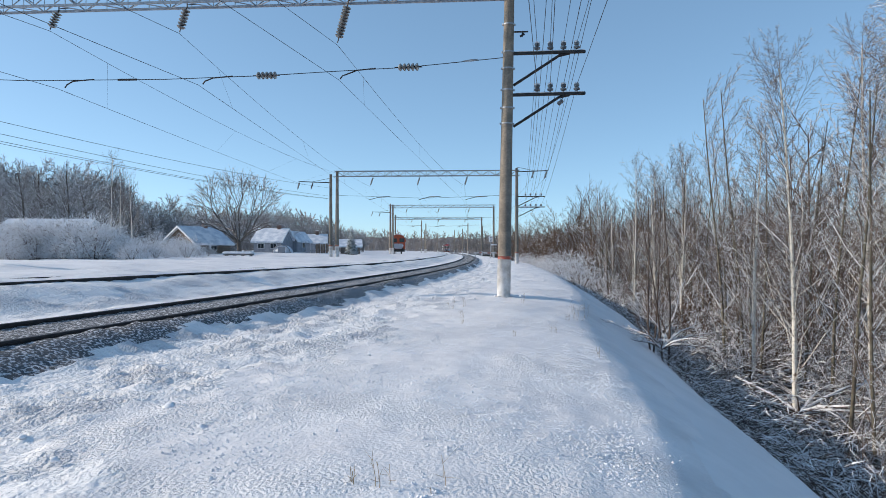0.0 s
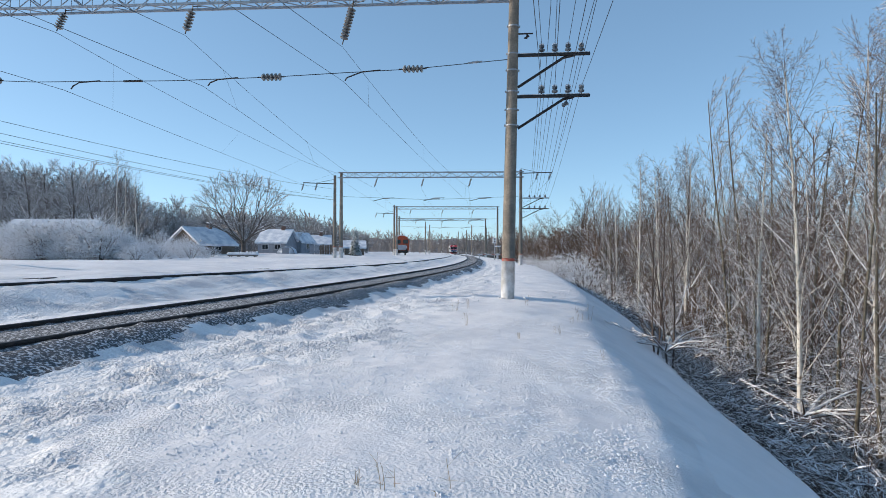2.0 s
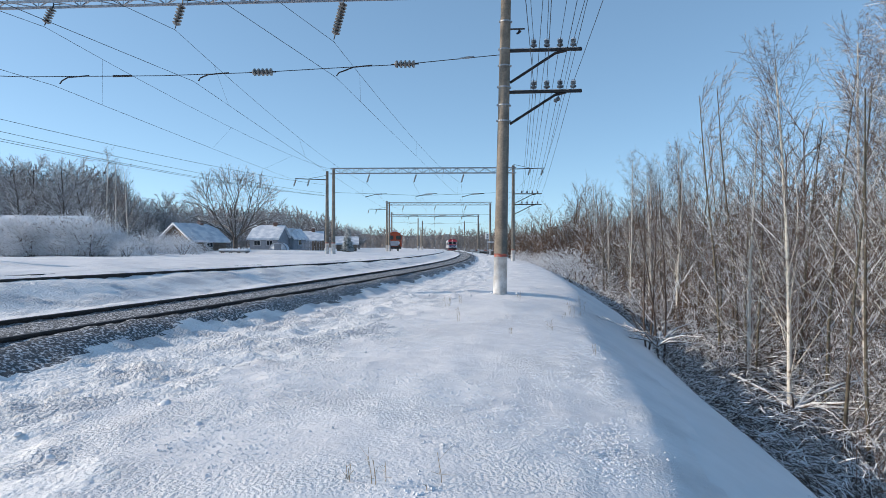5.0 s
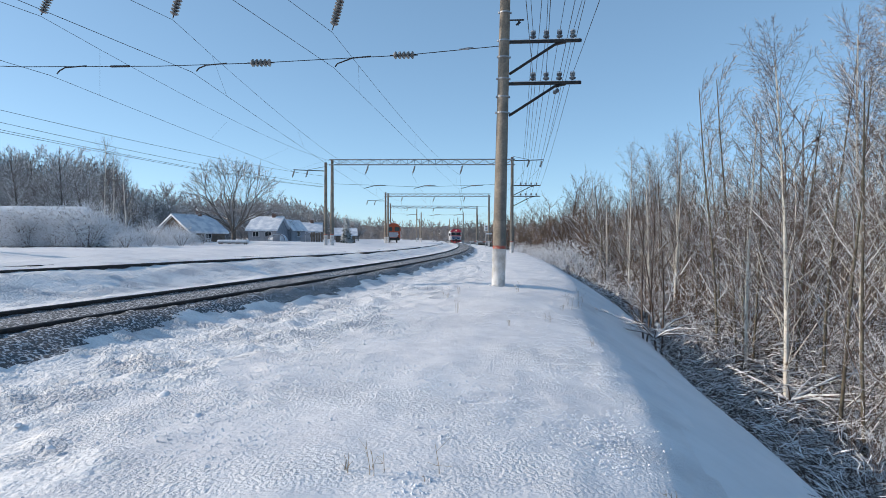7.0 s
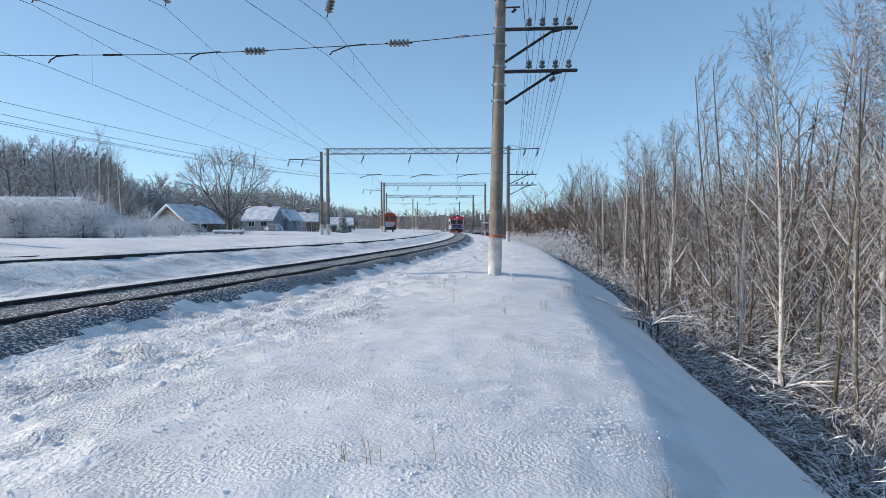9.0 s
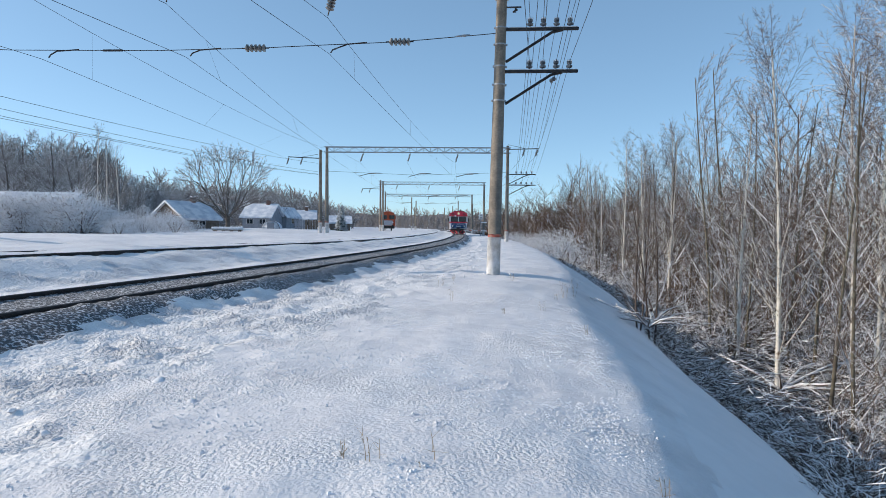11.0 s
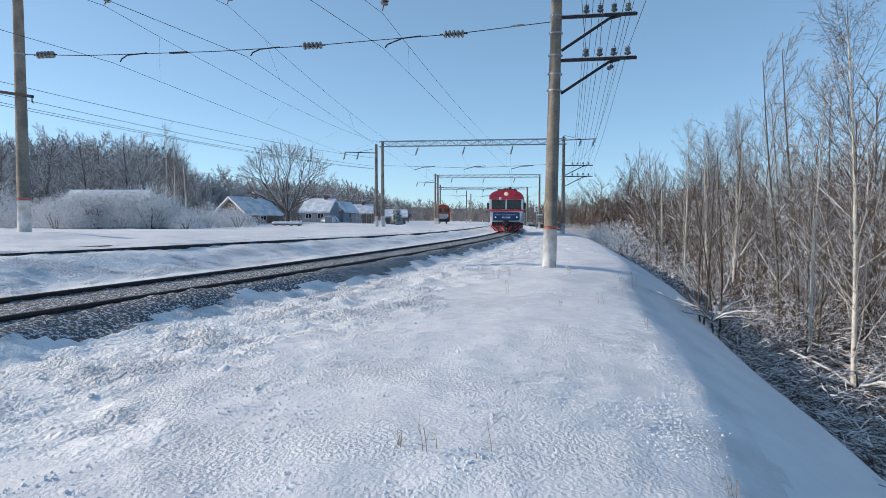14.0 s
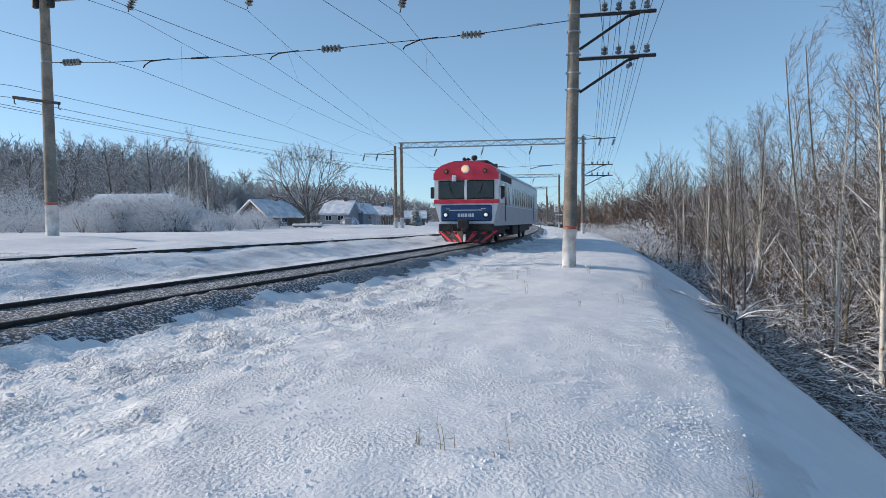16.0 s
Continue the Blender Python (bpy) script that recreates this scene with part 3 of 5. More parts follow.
for sx in (-1, 1):
    part("can", Mesh().disc(Matrix.Translation((0.3 * sx, -0.05, -0.3)), [(0.09, 0), (0.12, 0.05), (0.12, 0.55), (0.07, 0.62)], 12), DARK_STEEL, cans)


# ---- rail car ----
RED = material("red_paint", (0.80, 0.04, 0.085), 0.35, 0, (0.62, 0.04, 0.07), 2, fine=0.1)
WHITE = material("white_paint", (0.86, 0.86, 0.87), 0.4, 0, (0.76, 0.76, 0.78), 2, fine=0.08)
GREY = material("grey_paint", (0.50, 0.49, 0.52), 0.4, 0, (0.42, 0.41, 0.44), 2, fine=0.1)
ROOF_PAINT = material("roof_paint", (0.62, 0.62, 0.64), 0.5, 0, (0.48, 0.47, 0.48), 1.5, fine=0.12)
BLUE = material("blue_paint", (0.018, 0.075, 0.20), 0.35, 0, (0.018, 0.06, 0.16), 2, fine=0.1)
BLACK = material("black_underframe", (0.02, 0.02, 0.022), 0.7, 0.1, (0.05, 0.045, 0.04), 5)
GLASS = material("dark_glass", (0.02, 0.026, 0.03), 0.12, 0, (0.035, 0.04, 0.045), 2, spec=0.5)
SIDE_GLASS = material("tinted_side_glass", (0.03, 0.034, 0.04), 0.12, 0, (0.045, 0.05, 0.055), 2, spec=0.5)
HEADLIGHT = glowing("headlight", (1.0, 0.66, 0.32), 0.55)
LOWLIGHT = glowing("low_headlight", (0.75, 0.90, 1.0), 0.55)
LETTERS = material("pale_letters", (0.7, 0.72, 0.75), 0.5)
CAR = 18.6      # length of the body


def make_rail_car():
    ob = thing("rail_car", Matrix(), "red, white and blue diesel rail car with lit headlights", "train")
    hw = 1.55
    roof = [(hw, 3.34), (1.42, 3.55), (1.15, 3.74), (0.75, 3.87), (0.3, 3.93), (-0.3, 3.93), (-0.75, 3.87), (-1.15, 3.74), (-1.42, 3.55), (-hw, 3.34)]
    # body shell, narrowing towards the nose below the belt
    low, belt = 0.88, 1.98
    m = Mesh()
    for x0 in (-1, 1):
        m.add([(x0 * 1.27, 0.12, low), (x0 * hw, 1.3, low), (x0 * hw, CAR, low), (x0 * hw, CAR, belt), (x0 * hw, 1.3, belt), (x0 * hw, 0.06, belt)],
              [(0, 1, 4, 5), (1, 2, 3, 4)])
    m.add([(-1.27, 0.12, low), (1.27, 0.12, low), (hw, 0.06, belt), (-hw, 0.06, belt)], [(0, 1, 2, 3)], 1)
    m.add([(-hw, CAR, low), (hw, CAR, low), (hw, CAR, belt), (-hw, CAR, belt)], [(3, 2, 1, 0)], 1)
    m.add([(-1.27, 0.12, low), (1.27, 0.12, low), (hw, 1.3, low), (hw, CAR, low), (-hw, CAR, low), (-hw, 1.3, low)], [(5, 4, 3, 2, 1, 0)])
    part("lower_body", m, (GREY, WHITE), ob, "grey lower body sides and white nose")
    m = Mesh().prism([(-hw, belt), (hw, belt), (hw, 3.34), (-hw, 3.34)], 0.06, CAR)
    part("upper_body", m, WHITE, ob, "white painted upper body")
    m = Mesh().prism(roof, 0.10, CAR)
    part("roof", m, ROOF_PAINT, ob, "pale grey curved roof", True)
    # red brow with its lamps
    brow = [(-hw - 0.01, 3.06), (hw + 0.01, 3.06)] + [(x * 1.005, z + 0.012) for x, z in roof]
    part("brow", Mesh().prism(brow, -0.06, 0.28), RED, ob, "red painted brow above the windscreen")
    ring = Mesh().disc(pose(0, -0.03, 3.55, 90), [(0.20, -0.02), (0.20, 0.05), (0.16, 0.06)], 20)
    lamp = part("top_headlight", ring, WHITE, ob, "round lit headlight in a pale ring")
    part("lens", Mesh().disc(pose(0, -0.05, 3.55, 90), [(0.155, 0.02), (0.14, 0.06), (0.08, 0.075)], 18), HEADLIGHT, lamp)
    for sx in (-1, 1):
        part("marker_light", Mesh().disc(pose(0.93 * sx, -0.04, 3.45, 90), [(0.12, 0), (0.12, 0.05), (0.07, 0.06)], 14), BLACK, ob, "round dark marker light")
        part("marker_lens", Mesh().disc(pose(0.93 * sx, -0.09, 3.45, 90), [(0.065, 0), (0.06, 0.02), (0.03, 0.03)], 12), RED_BAND, ob, "dull red lens")
    # windscreens
    for sx in (-1, 1):
        x0, x1 = sorted((0.06 * sx, 1.31 * sx))
        frame_ob = part("windscreen_frame", Mesh().box(x0 - 0.04, 0.0, 2.14, x1 + 0.04, 0.1, 3.03, bevel=0.03), BLACK, ob)
        part("windscreen", Mesh().box(x0 + 0.01, -0.012, 2.20, x1 - 0.01, 0.03, 2.98, bevel=0.008), GLASS, frame_ob, "dark windscreen pane")
        blade = Mesh().tube([(0.5 * sx, -0.06, 2.16), (0.75 * sx, -0.06, 2.75)], 0.014, 5).tube([(0.68 * sx, -0.05, 2.35), (0.82 * sx, -0.05, 2.95)], 0.012, 5)
        part("wiper", blade, BLACK, ob)
    part("mullion", Mesh().box(-0.06, -0.03, 2.10, 0.06, 0.09, 3.06, bevel=0.015), WHITE, ob)
    part("camera_box", Mesh().box(-0.64, -0.16, 2.98, -0.44, 0.02, 3.26, bevel=0.02), WHITE, ob, "small white box over the windscreen")
    part("belt_stripe", Mesh().box(-hw - 0.015, -0.03, 1.94, hw + 0.015, 0.35, 2.12, bevel=0.015), RED, ob, "red stripe under the windscreen")
    # blue panel with writing
    panel = part("nose_panel", Mesh().box(-1.24, -0.02, 1.10, 1.24, 0.2, 1.86, bevel=0.06), BLUE, ob, "blue nose panel")
    part("trim_line", Mesh().box(-0.82, -0.034, 1.60, 0.78, -0.01, 1.64, bevel=0.006).box(-0.95, -0.034, 1.67, -0.75, -0.01, 1.70).box(0.72, -0.034, 1.67, 0.95, -0.01, 1.70), LETTERS, panel, "pale trim line")
    for i, (x, w) in enumerate(((-0.34, 0.10), (-0.20, 0.09), (-0.10, 0.04), (0.0, 0.10), (0.12, 0.04), (0.22, 0.09), (0.34, 0.10))):
        part("number_bar", Mesh().box(x - w / 2, -0.034, 1.30, x + w / 2, -0.01, 1.46), LETTERS, panel)
    for sx in (-1, 1):
        bezel = part("headlight", Mesh().disc(pose(0.97 * sx, -0.01, 1.40, 90), [(0.16, 0), (0.16, 0.05), (0.12, 0.055)], 16), BLACK, ob, "small round lit headlight")
        part("lens", Mesh().disc(pose(0.97 * sx, -0.02, 1.40, 90), [(0.09, 0.02), (0.08, 0.05), (0.04, 0.06)], 16), LOWLIGHT, bezel)
    # coupler, buffer beam, plough
    part("buffer_beam", Mesh().box(-1.32, -0.06, 0.62, 1.32, 0.25, 0.98, bevel=0.03), BLACK, ob)
    for sx in (-1, 1):
        part("air_hose", Mesh().tube([(0.6 * sx, -0.08, 0.85), (0.62 * sx, -0.2, 0.6), (0.45 * sx, -0.2, 0.5), (0.35 * sx, -0.12, 0.7)], 0.03, 6), BLACK, ob)
    cp = Mesh().box(-0.16, -0.55, 0.78, 0.16, 0.0, 1.10, bevel=0.04).box(-0.26, -0.75, 0.72, 0.26, -0.5, 1.16, bevel=0.05).box(-0.05, -0.8, 0.6, 0.2, -0.55, 0.8, bevel=0.04)
    part("coupler", cp, DARK_STEEL, ob, "dark automatic coupler")
    for sx in (-1, 1):
        vs = [(0.06 * sx, -0.42, 0.12), (0.06 * sx, -0.36, 0.62), (1.50 * sx, 0.42, 0.66), (1.05 * sx, 0.25, 0.12)]
        blade = part("plough_blade", Mesh().add(vs + [(x, y + 0.05, z) for x, y, z in vs],
                     [(0, 1, 2, 3), (7, 6, 5, 4), (0, 4, 5, 1), (1, 5, 6, 2), (2, 6, 7, 3), (3, 7, 4, 0)]), BLACK, ob, "dark snow plough with red slanting bars")
        a, b, c, d = (Vector(p) for p in vs)
        for k in range(3):
            s0, s1 = 0.03 + 0.30 * k, 0.19 + 0.30 * k
            sh = 0.21
            q = [a.lerp(d, s0), a.lerp(d, s1), b.lerp(c, min(1, s1 + sh)), b.lerp(c, min(1, s0 + sh))]
            part("plough_bar", Mesh().add([(p.x, p.y - 0.012, p.z) for p in q] + [(p.x, p.y + 0.01, p.z) for p in q],
                 [(0, 1, 2, 3), (7, 6, 5, 4), (0, 4, 5, 1), (1, 5, 6, 2), (2, 6, 7, 3), (3, 7, 4, 0)]), RED, blade, "red slanting bar")
    # sides
    for sx in (-1, 1):
        def panel_box(y0, y1, z0, z1, proud=0.012, bevel=0.01):
            x0, x1 = sorted((sx * (hw - 0.03), sx * (hw + proud)))
            return Mesh().box(x0, y0, z0, x1, y1, z1, bevel=bevel)
        part("cab_window", panel_box(0.75, 1.35, 2.15, 2.95), SIDE_GLASS, ob)
        part("mirror", Mesh().box(*sorted((sx * 1.62, sx * 1.80))[:1], 0.25, 2.2, max(sx * 1.62, sx * 1.80), 0.36, 2.75, bevel=0.03)
             .tube([(sx * 1.5, 0.4, 2.75), (sx * 1.72, 0.32, 2.7)], 0.02, 5), BLACK, ob)
        for y0 in (2.0, CAR - 2.9):
            door = part("door", panel_box(y0, y0 + 0.85, 0.98, 3.0), GREY, ob, "grey side door with a tall window")
            part("door_window", panel_box(y0 + 0.2, y0 + 0.65, 1.9, 2.85, 0.02), SIDE_GLASS, door)
            part("handrail", Mesh().tube([(sx * 1.60, y0 - 0.1, 1.1), (sx * 1.60, y0 - 0.1, 2.3)], 0.018, 5), BLACK, ob)
        part("side_window", panel_box(3.35, 3.85, 1.95, 2.92), SIDE_GLASS, ob)
        for i in range(10):
            y = 5.2 + i * (CAR - 9.2) / 9
            part("side_window", panel_box(y - 0.31, y + 0.31, 1.98, 2.86), SIDE_GLASS, ob)
        part("grille", panel_box(0.7, 4.4, 3.04, 3.36), BLACK, ob, "dark air grille under the roof edge")
        part("waist_line", panel_box(1.3, CAR - 0.1, 1.84, 1.88, 0.008, 0.004), WHITE, ob)
        part("tank", Mesh().box(*sorted((sx * 0.75, sx * 1.38))[:1], 6.2, 0.32, max(sx * 0.75, sx * 1.38), 8.6, 0.86, bevel=0.05), BLACK, ob)
        part("battery_box", Mesh().box(*sorted((sx * 0.75, sx * 1.40))[:1], 9.2, 0.38, max(sx * 0.75, sx * 1.40), 11.8, 0.86, bevel=0.03), BLACK, ob)
        part("step", Mesh().box(*sorted((sx * 1.2, sx * 1.5))[:1], 2.0, 0.42, max(sx * 1.2, sx * 1.5), 2.8, 0.5), BLACK, ob)
    for yb in (3.2, CAR - 3.4):
        bogie = part("bogie", Mesh().box(-1.15, yb - 1.6, 0.42, -0.95, yb + 1.6, 0.68, bevel=0.03).box(0.95, yb - 1.6, 0.42, 1.15, yb + 1.6, 0.68, bevel=0.03)
                     .box(-1.0, yb - 0.2, 0.4, 1.0, yb + 0.2, 0.8, bevel=0.03), BLACK, ob)
        for dy in (-1.1, 1.1):
            for sx in (-1, 1):
                part("wheel", Mesh().disc(pose(0.72 * sx, yb + dy, 0.46, 0, 90 * sx), [(0.50, -0.03), (0.50, 0.0), (0.46, 0.02), (0.46, 0.11), (0.38, 0.12), (0.12, 0.14)], 24), RAIL, bogie)
    part("underframe", Mesh().box(-1.2, 0.6, 0.66, 1.2, CAR - 0.4, 0.9), BLACK, ob)
    # roof equipment
    horn = part("horn", Mesh().disc(pose(0.32, 0.5, 3.98), [(0.06, -0.12), (0.06, 0.04), (0.14, 0.06), (0.15, 0.17), (0.09, 0.25)], 14), BLACK, ob, "dark domed roof fitting")
    part("horn_trumpet", Mesh().tube([(-0.1, 0.15, 4.03), (-0.1, 0.75, 4.06)], [0.09, 0.03], 10).tube([(0.08, 0.2, 4.03), (0.08, 0.75, 4.06)], [0.07, 0.025], 10), BLACK, ob)
    part("roof_hatch", Mesh().box(-0.85, 0.7, 3.80, 0.95, 3.4, 4.02, bevel=0.06), BLACK, ob, "dark roof housing")
    part("exhaust", Mesh().tube([(0.6, 5.2, 3.85), (0.6, 5.2, 4.25)], 0.08, 10), BLACK, ob)
    part("antenna", Mesh().tube([(-0.5, 8.5, 3.85), (-0.5, 8.5, 4.7), (-0.5, 7.9, 4.7)], 0.015, 4), BLACK, ob)
    part("vent", Mesh().box(-0.4, 10, 3.9, 0.4, 11, 4.04, bevel=0.04).box(-0.4, 13, 3.9, 0.4, 14, 4.04, bevel=0.04), GREY, ob)
    return ob


rail_car = make_rail_car()
CAR_AT = [(0, 298), (2, 263), (4, 228), (6, 192.5), (8, 157), (9, 139.5), (10, 122), (11, 104.5), (12, 87.5), (13, 71.4), (14, 56.8), (15, 42.6), (16, 28.8)]


def car_pose(y):
    front, back = Vector((float(track_x(y + 3)), y + 3, 0)), Vector((float(track_x(y + 15)), y + 15, 0))
    d = (back - front).normalized()
    origin = front - d * 3
    return pose(origin.x, origin.y, 0.0, 0, 0, math.degrees(math.atan2(-d.x, d.y)))


def motions():
    car_y = curve_of(CAR_AT)
    walk(rail_car, [(t / 4, car_pose(float(car_y(t / 4)))) for t in range(65)])


# ---- trees ----
def spike(mesh, a, b, r, slot):
    """A fine twig that runs to a point."""
    d = (b - a).normalized()
    u = d.orthogonal().normalized() * r * 1.15
    w = d.cross(u)
    mesh.add([a + u, a - u * 0.5 + w * 0.87, a - u * 0.5 - w * 0.87, b], [(0, 1, 3), (1, 2, 3), (2, 0, 3)], slot)


def grow(meshes, rng, start, way, length, r, level, levels, spec):
    """One branch and what grows from it: the stem into the first mesh, the rest into the second. Slots: 0 bark, 1 twig, 2 snow."""
    n = 6 if level == 0 else spec["bits"][min(level - 1, 2)] if "bits" in spec else 2 if level == 1 else 1
    if level == 0 and levels == 2:
        n = 4
    pts, p, d = [start.copy()], start.copy(), way.normalized()
    for i in range(n):
        d = (d + Vector([rng.uniform(-1, 1) for _ in range(3)]) * spec["bend"] * (spec.get("stem", 0.5) if level == 0 else 1) + Vector((0, 0, spec["lift"][min(level, len(spec["lift"]) - 1)]))).normalized()
        p = p + d * (length / n)
        pts.append(p.copy())
    tip = r * (spec.get("tip", 0.25) if level == 0 else 0.4)
    radii = [r + (tip - r) * i / n for i in range(n + 1)]
    mesh = meshes[0 if level == 0 else 1]
    if level == levels and n == 1:
        spike(mesh, pts[0], pts[1], r, 1)
        if rng.random() < spec["snow"] * 0.6:
            lift = Vector((0, 0, r * 0.9))
            spike(mesh, pts[0] + lift, pts[1] + lift, max(r * spec["load"], spec["min_r"] * 1.1), 2)
        return
    mesh.tube(pts, radii, 7 if level == 0 else 4 if level == 1 and r > 0.05 else 3, 0 if r > spec["bark_from"] else 1, caps=False)
    if level > 0 and rng.random() < (spec["snow"] if level > 1 or spec["snow"] > 0.4 else spec["snow"] * 0.3) * (1 if level < levels else 0.6) and abs(way.normalized().z) < 0.9:
        k = spec["load"]
        mesh.tube([q + Vector((0, 0, radii[i] * 0.9)) for i, q in enumerate(pts)], [max(w * k, spec["min_r"] * 1.1) for w in radii], 3, 2, caps=False)
    if level >= levels:
        return
    count = spec["count"][level]
    for i in range(count):
        s = spec["bare"][level] + (1 - spec["bare"][level]) * (i + rng.random()) / count
        s = min(s, 0.98)
        k = s * n
        j = min(int(k), n - 1)
        at = pts[j].lerp(pts[j + 1], k - j)
        axis = (pts[j + 1] - pts[j]).normalized()
        side = axis.orthogonal().normalized()
        side.rotate(Matrix.Rotation(rng.uniform(0, 2 * math.pi), 3, axis))
        open_by = radians(spec["angle"][level] + rng.uniform(-1, 1) * spec.get("fan", 14))
        out = axis * math.cos(open_by) + side * math.sin(open_by)
        share = spec["share"][level] * (1 - spec["taper"] * s) * rng.uniform(*spec.get("range", (0.7, 1.25)))
        grow(meshes, rng, at, out, length * share, max(radii[j] * spec["thin"], spec["min_r"]), level + 1, levels, spec)


SPECS = {
    "birch": dict(bend=0.15, stem=0.18, lift=(0.03, 0.06, -0.10, -0.5), count=(46, 11, 7), bare=(0.22, 0.12, 0.1), angle=(34, 32, 38), share=(0.32, 0.38, 0.48),
                  taper=0.60, thin=0.22, min_r=0.0036, bark_from=0.011, snow=0.30, load=1.2, bits=(3, 2, 1)),
    "slim": dict(bend=0.08, lift=(0.05, 0.14, 0.05), count=(36, 8, 5), bare=(0.14, 0.12, 0.1), angle=(40, 34, 40), share=(0.24, 0.40, 0.5),
                 taper=0.62, thin=0.28, min_r=0.0042, bark_from=0.03, snow=0.5, load=1.2),
    "shrub": dict(bend=0.14, lift=(0.06, 0.05, 0.0), count=(9, 5, 3), bare=(0.12, 0.1, 0.1), angle=(40, 44, 44), share=(0.5, 0.5, 0.5),
                  taper=0.4, thin=0.5, min_r=0.005, bark_from=0.05, snow=0.22, load=1.3),
    "oak": dict(bend=0.14, lift=(0.02, 0.13, 0.04, 0.0), count=(24, 11, 7), bare=(0.27, 0.15, 0.1), angle=(58, 40, 42), share=(0.42, 0.42, 0.46),
                taper=0.42, thin=0.40, min_r=0.012, bark_from=0.03, snow=0.5, load=1.0, bits=(4, 2, 1)),
    "wood": dict(bend=0.10, lift=(0.03, 0.10, 0.03), count=(14, 8, 4), bare=(0.26, 0.15, 0.1), angle=(50, 40, 42), share=(0.60, 0.42, 0.5),
                 taper=0.5, thin=0.45, min_r=0.017, bark_from=0.05, snow=0.4, load=1.0),
    "far": dict(bend=0.10, lift=(0.03, 0.10, 0.04), count=(13, 5), bare=(0.12, 0.1), angle=(46, 42), share=(0.46, 0.5),
                taper=0.45, thin=0.6, min_r=0.15, bark_from=0.3, snow=0.2, load=0.7),
}


def tree_mesh(kind, seed, height, r, bark, twig, levels=3, stems=1, lean=0.06, **changes):
    """The trunk and the crown of a bare tree."""
    rng = random.Random(seed)
    spec = {**SPECS[kind], **changes}
    trunk, crown = Mesh(), Mesh()
    for s in range(stems):
        way = Vector((rng.uniform(-lean, lean), rng.uniform(-lean, lean), 1))
        foot = Vector((rng.uniform(-1, 1), rng.uniform(-1, 1), 0)) * (0.10 * min(stems - 1, 6)) + Vector((0, 0, -0.3))
        grow((trunk, crown), rng, foot, way, height * (1 if s == 0 else rng.uniform(0.55, 1.0)), r, 0, levels, spec)
    return trunk.data("trunk", bark, twig, SNOW_CAP, smooth=True), crown.data("crown", bark, twig, SNOW_CAP)


def mound_mesh(seed, radius, height, count):
    """A rounded bush of many fine frosted twigs, and its few stems."""
    rng = random.Random(seed)
    stems, crown = Mesh(), Mesh()
    for _ in range(9):
        a = rng.uniform(0, 6.28)
        stems.tube([(0, 0, -0.2), (math.cos(a) * radius * 0.4, math.sin(a) * radius * 0.4, height * 0.5)], [0.02, 0.01], 4)
    for _ in range(count):
        a, e = rng.uniform(0, 6.28), math.asin(rng.uniform(0.02, 1.0))
        out = Vector((math.cos(a) * math.cos(e), math.sin(a) * math.cos(e), math.sin(e)))
        k = rng.uniform(0.3, 1.0) ** 0.5 * (0.95 + 0.35 * noise.noise(out * 1.7 + Vector((seed, 0, 0))) + 0.16 * noise.noise(out * 5.0 + Vector((0, seed, 0))))
        p = Vector((out.x * radius * k, out.y * radius * k, out.z * height * k + 0.05))
        d = (out * 0.8 + Vector([rng.uniform(-1, 1) for _ in range(3)])).normalized() * rng.uniform(0.08, 0.26)
        r = rng.uniform(0.006, 0.011)
        spike(crown, p, p + d, r, 2 if rng.random() < 0.78 else 1 if rng.random() < 0.70 else 0)
        if rng.random() < 0.4:
            up = Vector((0, 0, r))
            spike(crown, p + up, p + d + up, r * rng.uniform(1.0, 1.7), 2)
    return stems.data("stem", TWIG, FROST_HAZE, SNOW_CAP), crown.data("crown", TWIG, FROST_HAZE, SNOW_CAP)


